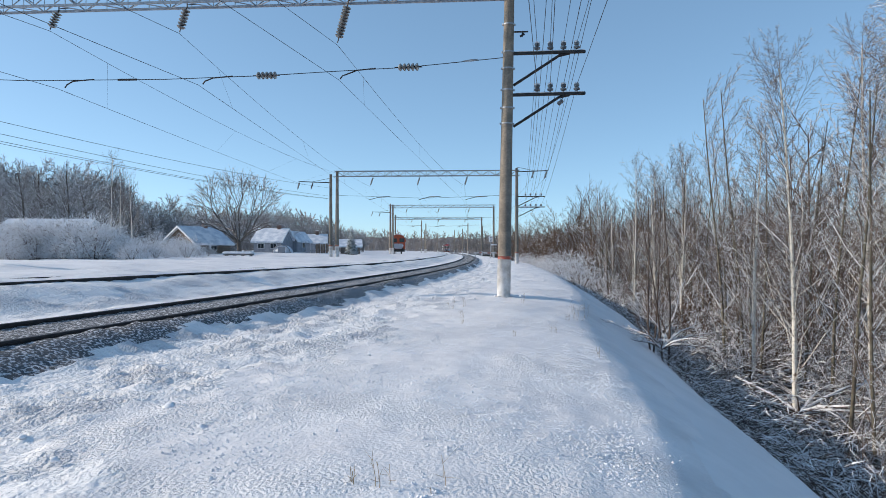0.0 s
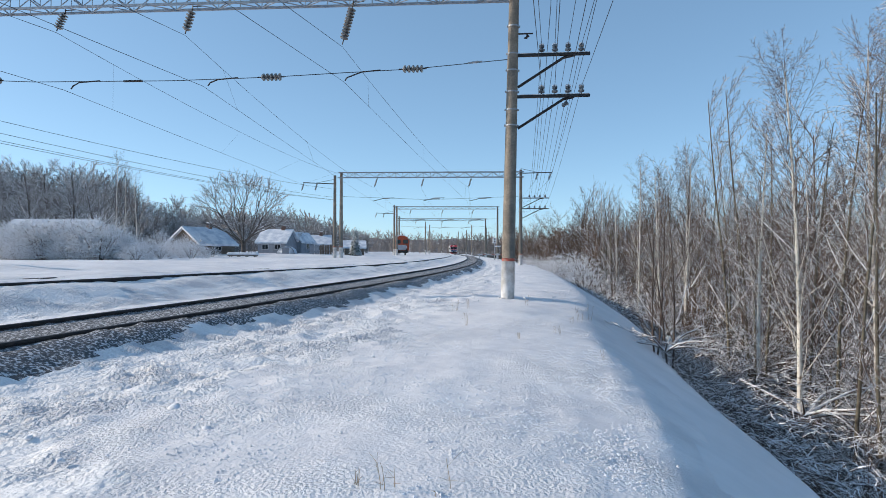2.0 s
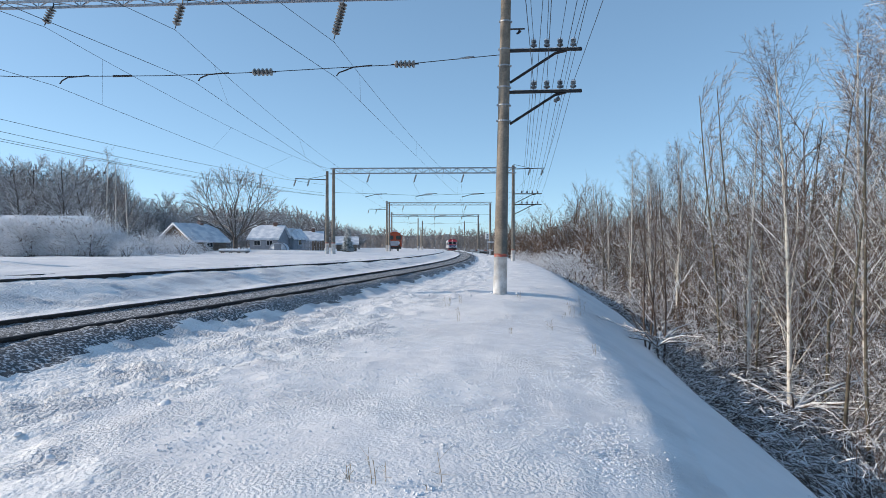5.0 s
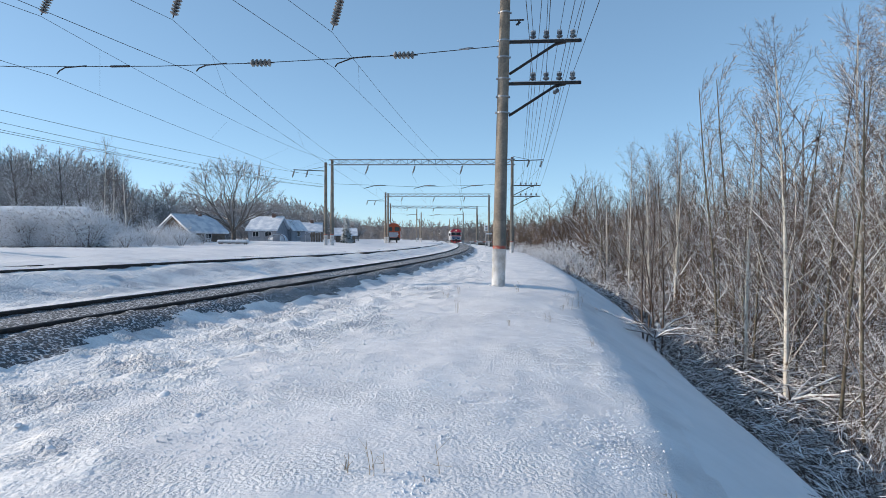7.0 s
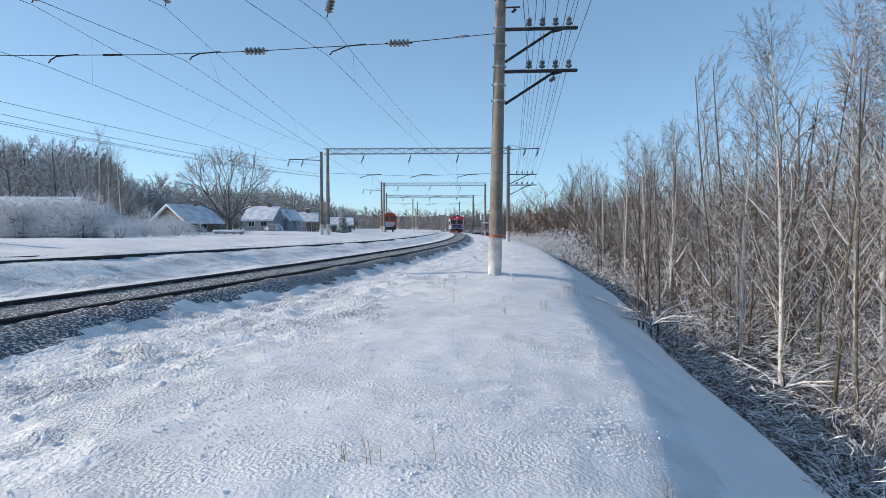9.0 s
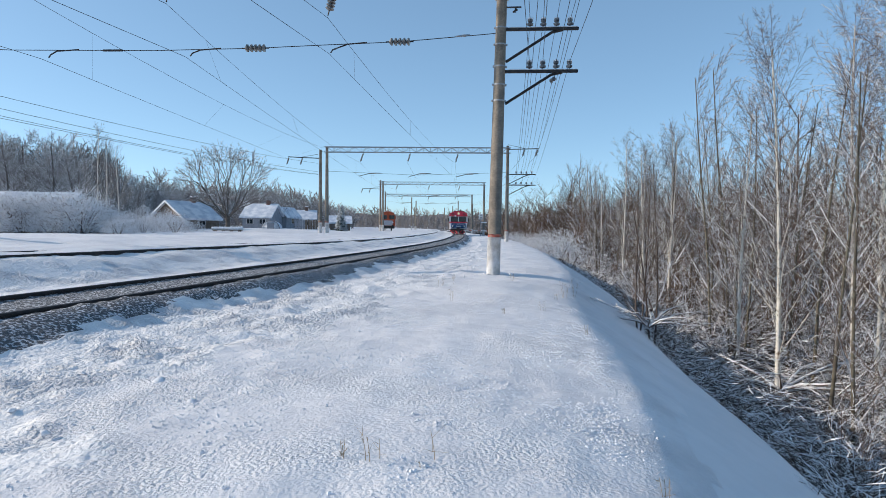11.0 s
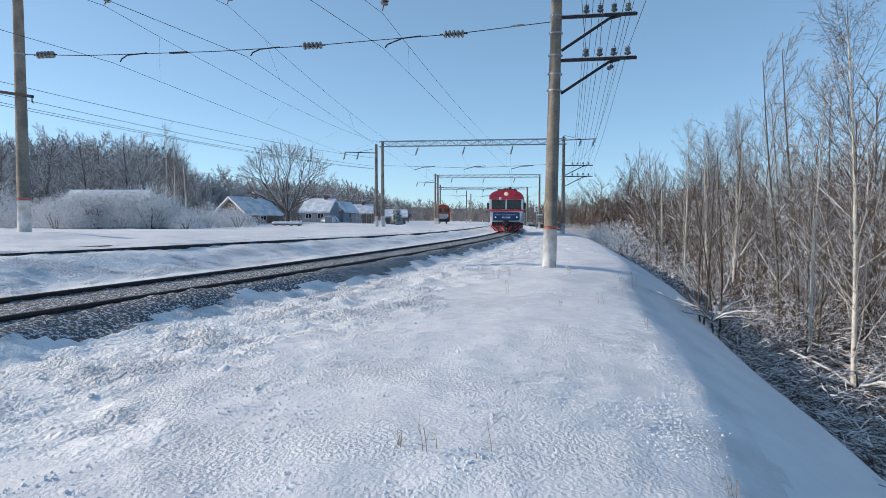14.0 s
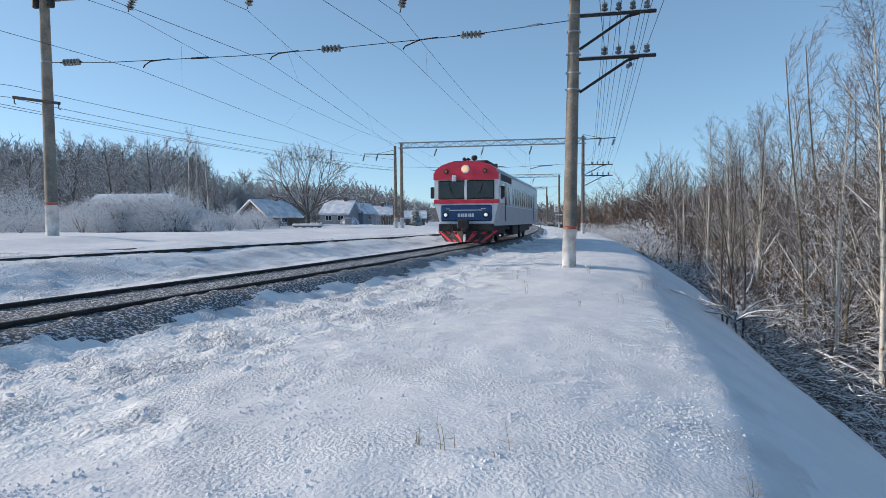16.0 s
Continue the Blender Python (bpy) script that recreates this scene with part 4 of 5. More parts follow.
def dome_tree_mesh(seed, radius, height, fork, middle, tips, r, fine):
    """A bare tree that forks low and fills a dome: its ends are shared out from fork to fork."""
    rng = random.Random(seed)
    trunk, crown = Mesh(), Mesh()
    top = Vector((rng.uniform(-0.1, 0.1), rng.uniform(-0.1, 0.1), fork))
    trunk.tube([(0, 0, -0.3), (0.02, 0.01, fork * 0.5), top], [r * 1.25, r, r * 0.95], 9)
    ends = []
    for _ in range(tips):
        a, e = rng.uniform(0, 2 * math.pi), math.asin(rng.uniform(-0.32, 1.0))
        k = rng.uniform(0.45, 1.0) ** 0.4 * rng.uniform(0.93, 1.04)
        up = height - middle if e > 0 else middle - fork
        ends.append(Vector((math.cos(a) * math.cos(e) * radius * k, math.sin(a) * math.cos(e) * radius * k, middle + math.sin(e) * up * k)))

    def branch(at, way, group, level):
        """Lead on to the group's middle, then split it across its widest side."""
        mean = sum(group, Vector()) / len(group)
        thick = max(r * 0.92 * (len(group) / tips) ** 0.42, fine)
        if len(group) == 1:
            to = group[0]
        else:
            to = at.lerp(mean, rng.uniform(0.26, 0.40) if level > 1 else 0.22)
        bend = at.lerp(to, 0.5) + way * (to - at).length * 0.08 + Vector([rng.uniform(-1, 1) for _ in range(3)]) * (to - at).length * 0.05
        thin = max(thick * 0.82, fine)
        bark = 0 if thick > 0.03 else 1
        crown.tube([at, bend, to], [thick, (thick + thin) / 2, thin if len(group) > 1 else fine * 0.4], 5 if thick > 0.05 else 3, bark, caps=False)
        if rng.random() < 0.6 and abs((to - at).normalized().z) < 0.93:
            lift = Vector((0, 0, thick * 0.75))
            crown.tube([at + lift, bend + lift, to + lift * 0.8], [thick * 0.62, thick * 0.6, thin * 0.5], 3, 2, caps=False)
        d = (to - at).normalized()
        if len(group) == 1:
            for _ in range(4):
                q = at.lerp(to, rng.uniform(0.3, 1.0))
                w = (d + Vector([rng.uniform(-0.8, 0.8) for _ in range(3)]) + Vector((0, 0, 0.15))).normalized() * rng.uniform(0.25, 0.6)
                spike(crown, q, q + w, fine * 0.8, 1 if rng.random() < 0.7 else 2)
            return
        side = Vector([rng.uniform(-1, 1) for _ in range(3)])
        for _ in range(4):
            side = sum(((g - mean) * (g - mean).dot(side) for g in group), Vector()).normalized()
        order = sorted(group, key=lambda g: (g - mean).dot(side))
        cut = max(1, min(len(order) - 1, int(len(order) * rng.uniform(0.36, 0.64))))
        branch(to, d, order[:cut], level + 1)
        branch(to, d, order[cut:], level + 1)

    limbs = 7
    ends.sort(key=lambda v: math.atan2(v.y, v.x))
    core = [v for v in ends if math.hypot(v.x, v.y) < radius * 0.42]
    rim = [v for v in ends if math.hypot(v.x, v.y) >= radius * 0.42]
    branch(top, Vector((0, 0, 1)), core, 1)
    for i in range(limbs):
        share = rim[len(rim) * i // limbs:len(rim) * (i + 1) // limbs]
        branch(top - Vector((0, 0, rng.uniform(0, 0.25) * fork)), Vector((0, 0, 1)), share, 1)
    return trunk.data("trunk", WOOD_BARK, WOOD_TWIG, SNOW_CAP, smooth=True), crown.data("crown", WOOD_BARK, WOOD_TWIG, SNOW_CAP)


def plant(name, meshes, x, y, label, category, group, turn=0.0, size=1.0, z=None):
    ob = thing(name, pose(x, y, gz(x, y) if z is None else z, 0, 0, turn) @ Matrix.Scale(size, 4), label, category, group)
    part("stem" if category == "shrub" else "trunk", meshes[0], None, ob)
    part("crown", meshes[1], None, ob)
    return ob


DENSE_BIRCHES = [tree_mesh("birch", 14 + i, 10.5, 0.075, BIRCH, TWIG, 3, lean=0.02, count=(64, 12, 8)) for i in range(2)]
BIRCHES = [tree_mesh("birch", 10 + i, 10.5, 0.075, BIRCH, TWIG, 3, lean=0.03) for i in range(3)]
SLIMS = [tree_mesh("slim", 20 + i, 9.6, 0.05, TRUNK, TWIG, 3) for i in range(4)]
SHRUBS = [tree_mesh("shrub", 30 + i, 2.4, 0.012, TWIG, TWIG, 2, 8, 0.7, snow=0.8, load=1.5) for i in range(3)]
NEAR_SHRUBS = [tree_mesh("shrub", 35 + i, 2.2, 0.010, TWIG, TWIG, 2, 8, 0.7, count=(11, 6), snow=0.85, load=1.5, min_r=0.004, bits=(3, 2, 1), bend=0.3,
                         lift=(-0.02, 0.0, -0.03, -0.05)) for i in range(3)]
RED_SHRUBS = [tree_mesh("shrub", 40 + i, 3.6, 0.02, TWIG_RED, TWIG_RED, 2, 8, 0.4, min_r=0.010, snow=0.5, count=(8, 4)) for i in range(4)]
WHITE_SHRUBS = [mound_mesh(60 + i, 1.5, 1.75, 1500) for i in range(4)]
BROADS = [dome_tree_mesh(50, 5.3, 8.5, 1.3, 3.4, 900, 0.21, 0.011)]
ROUNDS = [tree_mesh("oak", 52 + i, 9.5, 0.15, WOOD_BARK, WOOD_TWIG, 3, lean=0.03, count=(30, 13, 8)) for i in range(3)]
EDGE_TREES = [tree_mesh("oak", 56 + i, 9.5, 0.12, WOOD_BARK, WOOD_TWIG, 3, count=(20, 9, 6), share=(0.46, 0.44, 0.5), min_r=0.016) for i in range(4)]
WOODS = [tree_mesh("wood", 70 + i, 9.5, 0.13, TRUNK, FROST_HAZE, 3) for i in range(4)]
FARS = [tree_mesh("far", 80 + i, 12.0, 0.2, TRUNK, FAR_TWIG, 2, snow=0.08, count=(11, 4)) for i in range(4)]
FROSTS = [tree_mesh("far", 95 + i, 12.0, 0.16, WOOD_BARK, WOOD_TWIG, 2, snow=0.4, min_r=0.055, count=(22, 10), share=(0.52, 0.45), bare=(0.2, 0.1), lift=(0.03, 0.12, 0.05)) for i in range(3)]
MIDS = [tree_mesh("far", 85 + i, 10.0, 0.08, TRUNK, TWIG, 2, min_r=0.011, snow=0.8, count=(34, 9), share=(0.30, 0.42), lift=(0.03, 0.15, 0.05)) for i in range(3)]
FAR_REDS = [tree_mesh("far", 90 + i, 8.0, 0.10, TWIG_RED, TWIG_RED, 2, 2, 0.2, min_r=0.045, count=(13, 6)) for i in range(3)]

rng = random.Random(7)
# beside the embankment
plant("birch", DENSE_BIRCHES[0], 8.3, 14.3, "slender white-barked birch with bare snowy twigs", "tree", "birches beside the line", 0, 0.91)
for x, y, k in ((9.9, 21.3, 1.10), (10.9, 22.0, 1.16)):
    plant("young_tree", SLIMS[0], x, y, "tall thin bare tree with upright branches", "tree", "young trees beside the line", 70 * k, k)
for x, y, k in ((10.6, 13.6, 1.1), (11.8, 30.5, 0.92), (12.6, 17.8, 1.05), (12.5, 15.2, 1.15), (13.4, 38, 0.92), (14.2, 12.5, 1.1)):
    plant("birch", DENSE_BIRCHES[1], x, y, "slender white-barked birch with bare snowy twigs", "tree", "birches beside the line", rng.uniform(0, 360), k)
for i in range(74):
    y = 4 + 66 * (i / 74) ** 1.15 + rng.uniform(-1, 1)
    x = float(crest_x(y)) + 5.4 + rng.uniform(0, 1) ** 1.4 * 19 + max(0, 10 - y) * 0.5
    if rng.random() < 0.3:
        plant("birch", rng.choice(BIRCHES), x, y, "slender white-barked birch with bare snowy twigs", "tree", "birches beside the line", rng.uniform(0, 360), rng.uniform(0.8, 1.08))
    else:
        plant("young_tree", rng.choice(SLIMS), x, y, "thin bare young tree dusted with snow", "tree", "young trees beside the line", rng.uniform(0, 360), rng.uniform(0.7, 1.12))
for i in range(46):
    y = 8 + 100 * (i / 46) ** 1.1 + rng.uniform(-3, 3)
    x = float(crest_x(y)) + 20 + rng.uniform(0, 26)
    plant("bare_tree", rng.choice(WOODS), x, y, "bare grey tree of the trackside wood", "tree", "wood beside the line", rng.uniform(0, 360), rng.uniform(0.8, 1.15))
for i in range(110):
    y = 2.5 + 50 * (i / 110) ** 1.6 + rng.uniform(-0.8, 0.8)
    x = float(crest_x(y)) + 4.0 + rng.uniform(0, 1) ** 1.3 * 10
    plant("snowy_shrub", rng.choice(NEAR_SHRUBS if y < 20 else SHRUBS), x, y, "bare shrub with snow-laden branches", "shrub", "shrubs below the embankment", rng.uniform(0, 360), rng.uniform(0.7, 1.25))
for i in range(60):
    y = 20 + 100 * (i / 60) ** 1.2 + rng.uniform(-2, 2)
    x = float(crest_x(y)) + 3.4 + rng.uniform(0, 16)
    plant("red_shrub", rng.choice(RED_SHRUBS), x, y, "reddish-brown bare thicket dusted with snow", "shrub", "brown thicket", rng.uniform(0, 360), rng.uniform(0.9, 1.35))
for i in range(22):
    y = 52 + 3 * i + rng.uniform(-2, 2)
    plant("snowy_shrub", rng.choice(WHITE_SHRUBS), float(crest_x(y)) + 2.2 + rng.uniform(0, 4), y, "frosted white bush beside the line", "shrub", "white bushes", rng.uniform(0, 360), rng.uniform(1.3, 2.2))

# beyond the tracks
plant("broad_tree", BROADS[0], -22.2, 66.4, "wide round bare tree with snowy branches", "tree", "", 20, 1.14)


def bearing(px, d):
    """A place d metres ahead, by its tangent to the side."""
    return px * d, d


def treetop(k, d, ground):
    """Height of the wood's edge at a bearing and distance."""
    tan = float(np.interp(k, (-0.95, -0.73, -0.55, -0.5, -0.46, -0.43, -0.40, -0.25, -0.20, -0.15, 0.0, 0.2),
                          (0.155, 0.15, 0.14, 0.125, 0.105, 0.08, 0.064, 0.060, 0.052, 0.034, 0.028, 0.028)))
    return tan * d + 1.13 - ground


for i in range(64):
    s = i / 63
    k = -0.97 + 0.70 * s + rng.uniform(-0.02, 0.02)
    x, y = bearing(k, 60 + 34 * s + rng.uniform(-4, 22))
    plant("bare_tree", rng.choice(EDGE_TREES), x, y, "tall bare frosted tree at the wood's edge", "tree", "wood beyond the tracks", rng.uniform(0, 360), treetop(k, y, gz(x, y)) / 9.5 * rng.uniform(0.42, 0.66) if k < -0.5 else treetop(k, y, gz(x, y)) / 9.5 * rng.uniform(0.48, 0.72))
for i, (k, d) in enumerate(((-0.69, 51), (-0.618, 52), (-0.765, 53), (-0.84, 51), (-0.65, 58), (-0.575, 58), (-0.91, 52))):
    x, y = bearing(k, d)
    plant("round_tree", ROUNDS[i % 3], x, y, "round-crowned bare tree white with frost", "tree", "wood beyond the tracks", 47 * i, treetop(k, y, gz(x, y)) / 9.5 * rng.uniform(0.86, 0.93))
for k, d, h in ((-0.545, 62, 0.98), (-0.53, 64, 0.9), (-0.51, 66, 0.85)):
    x, y = bearing(k, d)
    plant("birch", rng.choice(BIRCHES), x, y, "tall white-barked birch at the wood's edge", "tree", "birches beyond the tracks", rng.uniform(0, 360), h)
for i in range(34):
    k = -0.98 + 0.56 * i / 33
    x, y = bearing(k, rng.uniform(27, 39) + 12 * i / 33)
    plant("snowy_shrub", rng.choice(WHITE_SHRUBS), x, y, "low bush thick with frost and snow", "shrub", "white bushes", rng.uniform(0, 360), rng.uniform(0.6, 1.0))
for i in range(30):
    k = -0.81 + 0.30 * i / 29
    x, y = bearing(k, 37.3 + rng.uniform(-1.8, 0.5) * (1 + i % 2))
    plant("snowy_shrub", rng.choice(WHITE_SHRUBS), x, y, "rounded bush thick with frost before a shed", "shrub", "white bushes", rng.uniform(0, 360),
          1.38 * rng.uniform(0.84, 1.06) * max(0.35, min(1.0, (k + 0.88) / 0.16, (-0.47 - k) / 0.09)))
for k, d, h in ((-0.725, 40.5, 1.35), (-0.75, 40.8, 1.15), (-0.548, 40.3, 1.25), (-0.53, 40.8, 1.0), (-0.86, 42, 1.75), (-0.90, 43, 1.9), (-0.94, 41, 1.7), (-0.98, 43, 1.95), (-0.83, 44, 1.5)):
    x, y = bearing(k, d)
    plant("snowy_shrub", rng.choice(WHITE_SHRUBS), x, y, "tall bush white with frost beyond the tracks", "shrub", "white bushes", rng.uniform(0, 360), h)
for k, d, h in ((-0.46, 60, 1.1), (-0.44, 58, 1.2), (-0.42, 60, 1.0), (-0.405, 61, 0.8), (-0.475, 62, 1.4), (-0.385, 62, 0.6), (-0.43, 61, 1.1)):
    x, y = bearing(k, d)
    plant("snowy_shrub", rng.choice(WHITE_SHRUBS), x, y, "white bush in front of a house", "shrub", "white bushes", rng.uniform(0, 360), h)


def far_wood(name, meshes, places, label):
    """Many distant trees in one object."""
    groups = []
    for trunk, crown in meshes:
        vs, fs, ms = [], [], []
        for me in (trunk, crown):
            co = np.empty(len(me.vertices) * 3)
            me.vertices.foreach_get("co", co)
            n = sum(len(v) for v in vs)
            vs.append(co.reshape(-1, 3))
            fs += [tuple(n + v for v in p.vertices) for p in me.polygons]
            ms += [p.material_index for p in me.polygons]
        groups.append((np.concatenate(vs), fs, ms))
    verts, faces, slots = [], [], []
    n = 0
    for x, y, z, size in places:
        v, f, m = groups[rng.randrange(len(groups))]
        a = rng.uniform(0, 6.28)
        c, s = math.cos(a), math.sin(a)
        verts.append(v @ np.array([[c, s, 0], [-s, c, 0], [0, 0, 1]]) * size + (x, y, z))
        faces += [tuple(n + i for i in q) for q in f]
        slots += m
        n += len(v)
    me = bpy.data.meshes.new(name)
    me.from_pydata(np.concatenate(verts).tolist(), [], faces)
    for m in meshes[0][1].materials:
        me.materials.append(m)
    me.polygons.foreach_set("material_index", slots)
    return tagged(new(name, me), label, "woods", kind="stuff")


def stand(count, k0, k1, d0, d1, tall, share=(0.65, 1.0), rise=0.0):
    """Places for a wood that reaches the skyline."""
    out = []
    for _ in range(count):
        k, d = rng.uniform(k0, k1), rng.uniform(d0, d1)
        z = rise * (d - d0)
        out.append((k * d, d, z, treetop(k, d, z) / tall * rng.uniform(*share)))
    return out


def make_far_hill():
    """A low wooded rise that closes the view along the line, its canopy uneven."""
    m = Mesh()
    ks = np.linspace(-0.62, 0.42, 420)
    ds = np.linspace(425, 640, 14)
    rows = []
    for j, d in enumerate(ds):
        for k in ks:
            p = Vector((k * d, d, 0))
            z = 1.13 + 0.0225 * 425 * (0.35 + 0.65 * min(1, j / 4)) + 1.3 * noise.noise(p * 0.03) + 1.6 * noise.noise(p * 0.11) + 1.2 * noise.noise(p * 0.4)
            rows.append((k * d, d, z if j else -1.0))
    n = len(ks)
    m.add(rows, [(j * n + i, j * n + i + 1, (j + 1) * n + i + 1, (j + 1) * n + i) for j in range(len(ds) - 1) for i in range(n - 1)])
    tagged(part("far_hill", m, HILL_WOOD), "low wooded rise on the horizon", "woods", kind="stuff")


# Greyed canopy; the haze over the far rise is part of the colour.
HILL_WOOD = material("far_wooded_rise", (0.16, 0.15, 0.15), 0.95, 0, (0.30, 0.29, 0.30), 0.35, 1.0, 0.6, fine=0.35)
make_far_hill()
far_wood("far_wood", FARS, stand(460, -0.40, 0.24, 260, 420, 12.0, (0.4, 1.0)), "distant bare woods along the horizon")
far_wood("far_wood", FROSTS, stand(150, -0.45, -0.13, 115, 190, 12.0, (0.55, 0.9)), "bare woods behind the houses")
far_wood("frosted_wood", FROSTS, stand(130, -1.0, -0.52, 85, 130, 12.0, (0.6, 0.84)) + stand(80, -0.52, -0.3, 85, 130, 12.0, (0.42, 0.62)), "frosted bare woods behind the bushes")
far_wood("brown_wood", FAR_REDS, [(crest_x(y) + 6 + k, y, LOW + 1.5, rng.uniform(0.75, 1.1)) for k, y in
         ((rng.uniform(0, 60), rng.uniform(85, 220)) for _ in range(130))], "brown bare woods beside the line")
far_wood("trackside_wood", MIDS, [(crest_x(y) + 9 + k, y, LOW, rng.uniform(0.7, 1.05)) for k, y in
         ((rng.uniform(0, 40), 6 + 84 * rng.random() ** 1.1) for _ in range(170))], "dense thin bare wood beside the embankment")

RED_MIDS = [tree_mesh("far", 88 + i, 9.5, 0.07, TRUNK, TWIG_RED, 2, 2, 0.15, min_r=0.016, snow=0.35, count=(26, 8), share=(0.36, 0.45), lift=(0.03, 0.14, 0.05)) for i in range(3)]
far_wood("brown_wood", RED_MIDS, [(crest_x(y) + 4 + k, y, LOW + 0.8, rng.uniform(0.75, 1.05)) for k, y in
         ((rng.uniform(0, 22), rng.uniform(52, 150)) for _ in range(120))], "brown thicket of young trees beside the line")

# snow-laden saplings at the foot of the slope
SAPLING = tree_mesh("shrub", 101, 5.2, 0.03, TWIG_RED, TWIG, 3, 4, 0.16, count=(11, 5, 3), share=(0.34, 0.42, 0.5), snow=0.2, load=1.2, bits=(3, 2, 1), min_r=0.005)
plant("sapling", SAPLING, 6.1, 17.0, "reddish sapling with snow-laden low branches", "tree", "saplings on the slope")


def laden(x, y, z, count, length, label, seed, stout=0.5):
    """Low spreading branches, each bearing a ridge of snow."""
    ob = thing("laden_bush", pose(x, y, z), label, "shrub", "snow-laden bushes")
    r = random.Random(seed)
    for i in range(count):
        a = 2 * math.pi * i / count + r.uniform(-0.25, 0.25)
        l = length * r.uniform(0.6, 1.0)
        rise = r.uniform(0.05, 0.45)
        pts = [Vector((math.cos(a) * l * s, math.sin(a) * l * s, 0.15 + l * (rise * s + 0.25 * s * (1 - s)) + r.uniform(-0.04, 0.04))) for s in (0, 0.25, 0.5, 0.75, 1)]
        rad = [w * stout for w in (0.028, 0.024, 0.018, 0.013, 0.007)]
        m, sn = Mesh().tube(pts, rad, 5), Mesh().tube([p + Vector((0, 0, w * 1.1)) for p, w in zip(pts, rad)], [w * 1.35 for w in rad], 6)
        for j in range(11):
            k = r.uniform(0.2, 0.97) * 4
            q = pts[int(k)].lerp(pts[int(k) + 1], k - int(k)) if k < 4 else pts[4]
            b = a + r.choice((-1, 1)) * r.uniform(0.4, 1.0)
            e = [q + Vector((math.cos(b), math.sin(b), r.uniform(0, 0.5))) * (l * 0.22 * s) for s in (0, 0.5, 1)]
            m.tube(e, [0.006, 0.005, 0.003], 3)
            sn.tube([v + Vector((0, 0, 0.006)) for v in e], [0.009, 0.008, 0.004], 3)
        br = part("branch", m, TWIG, ob)
        part("snow", sn, SNOW_CAP, br, smooth=True)


laden(8.25, 14.1, LOW + 0.9, 9, 2.6, "long low branches bowed with snow at a birch's foot", 5, 0.95)
laden(6.05, 16.9, gz(6.05, 17) + 0.14, 11, 1.7, "short branches heaped with snow on the slope", 6, 0.75)
for i, (x, y) in enumerate(((7.4, 9.5), (9.2, 11.2), (8.8, 12.6), (7.0, 11.8), (9.6, 15.5), (8.2, 17.5), (9.4, 9.6), (10.5, 12.4))):
    laden(x, y, gz(x, y) + 0.3, 15, 1.5, "low branches bowed with snow below the embankment", 20 + i)


def undergrowth(count):
    """Countless short twigs below the embankment, most of them bearing a line of snow."""
    r = random.Random(31)
    m = Mesh()
    for _ in range(count):
        y = 3.0 + 52 * r.random() ** 1.5
        k = 2.9 + 15 * r.random() ** 1.5
        x = float(crest_x(y)) + k
        z = gz(x, y)
        tall = 0.35 + 1.9 * min(1.0, (k - 2.6) / 2.5) * (0.75 + 0.9 * noise.noise(Vector((x * 0.6, y * 0.5, 4))))
        core = Vector((x, y, z + max(0.1, tall) * r.random() ** 1.5))
        thick = 0.0032 + 0.00022 * math.hypot(x, y)
        for _ in range(6):
            a, up = r.uniform(0, 6.28), r.uniform(-0.2, 0.9)
            d = Vector((math.cos(a), math.sin(a), up)).normalized() * r.uniform(0.2, 0.62)
            p = core + Vector((r.uniform(-0.25, 0.25), r.uniform(-0.25, 0.25), r.uniform(-0.1, 0.1)))
            bow = p + d * 0.45 + Vector((r.uniform(-1, 1), r.uniform(-1, 1), r.uniform(-0.6, 1))) * d.length * 0.12
            spike(m, p, bow + d * 0.3, thick, 0)
            if up < 0.7 and r.random() < 0.60:
                wide = thick * r.uniform(1.0, 2.0)
                lift = Vector((0, 0, thick))
                spike(m, bow + lift, p + lift, wide, 1)
                spike(m, bow + lift, p + d + lift, wide, 1)
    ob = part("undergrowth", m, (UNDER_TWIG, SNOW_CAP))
    tagged(ob, "dense dark undergrowth with snow on its twigs", "undergrowth", kind="stuff")


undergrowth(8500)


# ---- houses and things beyond the tracks ----
ROOF_SNOW = material("roof_snow", (0.80, 0.82, 0.86), 0.8, 0, (0.55, 0.60, 0.68), 1.2, 0.5, 8, fine=0.08)
PLANK = material("weathered_planks", (0.12, 0.09, 0.07), 0.85, 0, (0.19, 0.15, 0.12), 3, 0.3, 20)
BLUE_WALL = material("blue_grey_wall", (0.30, 0.31, 0.34), 0.8, 0, (0.24, 0.25, 0.28), 2)
PALE_WALL = material("pale_wall", (0.55, 0.56, 0.58), 0.8, 0, (0.45, 0.46, 0.5), 2)
BRICKY = material("red_brown_wall", (0.22, 0.12, 0.09), 0.85, 0, (0.16, 0.10, 0.08), 3)
ORANGE = material("orange_paint", (0.48, 0.085, 0.03), 0.5, 0, (0.36, 0.07, 0.03), 2, fine=0.15)


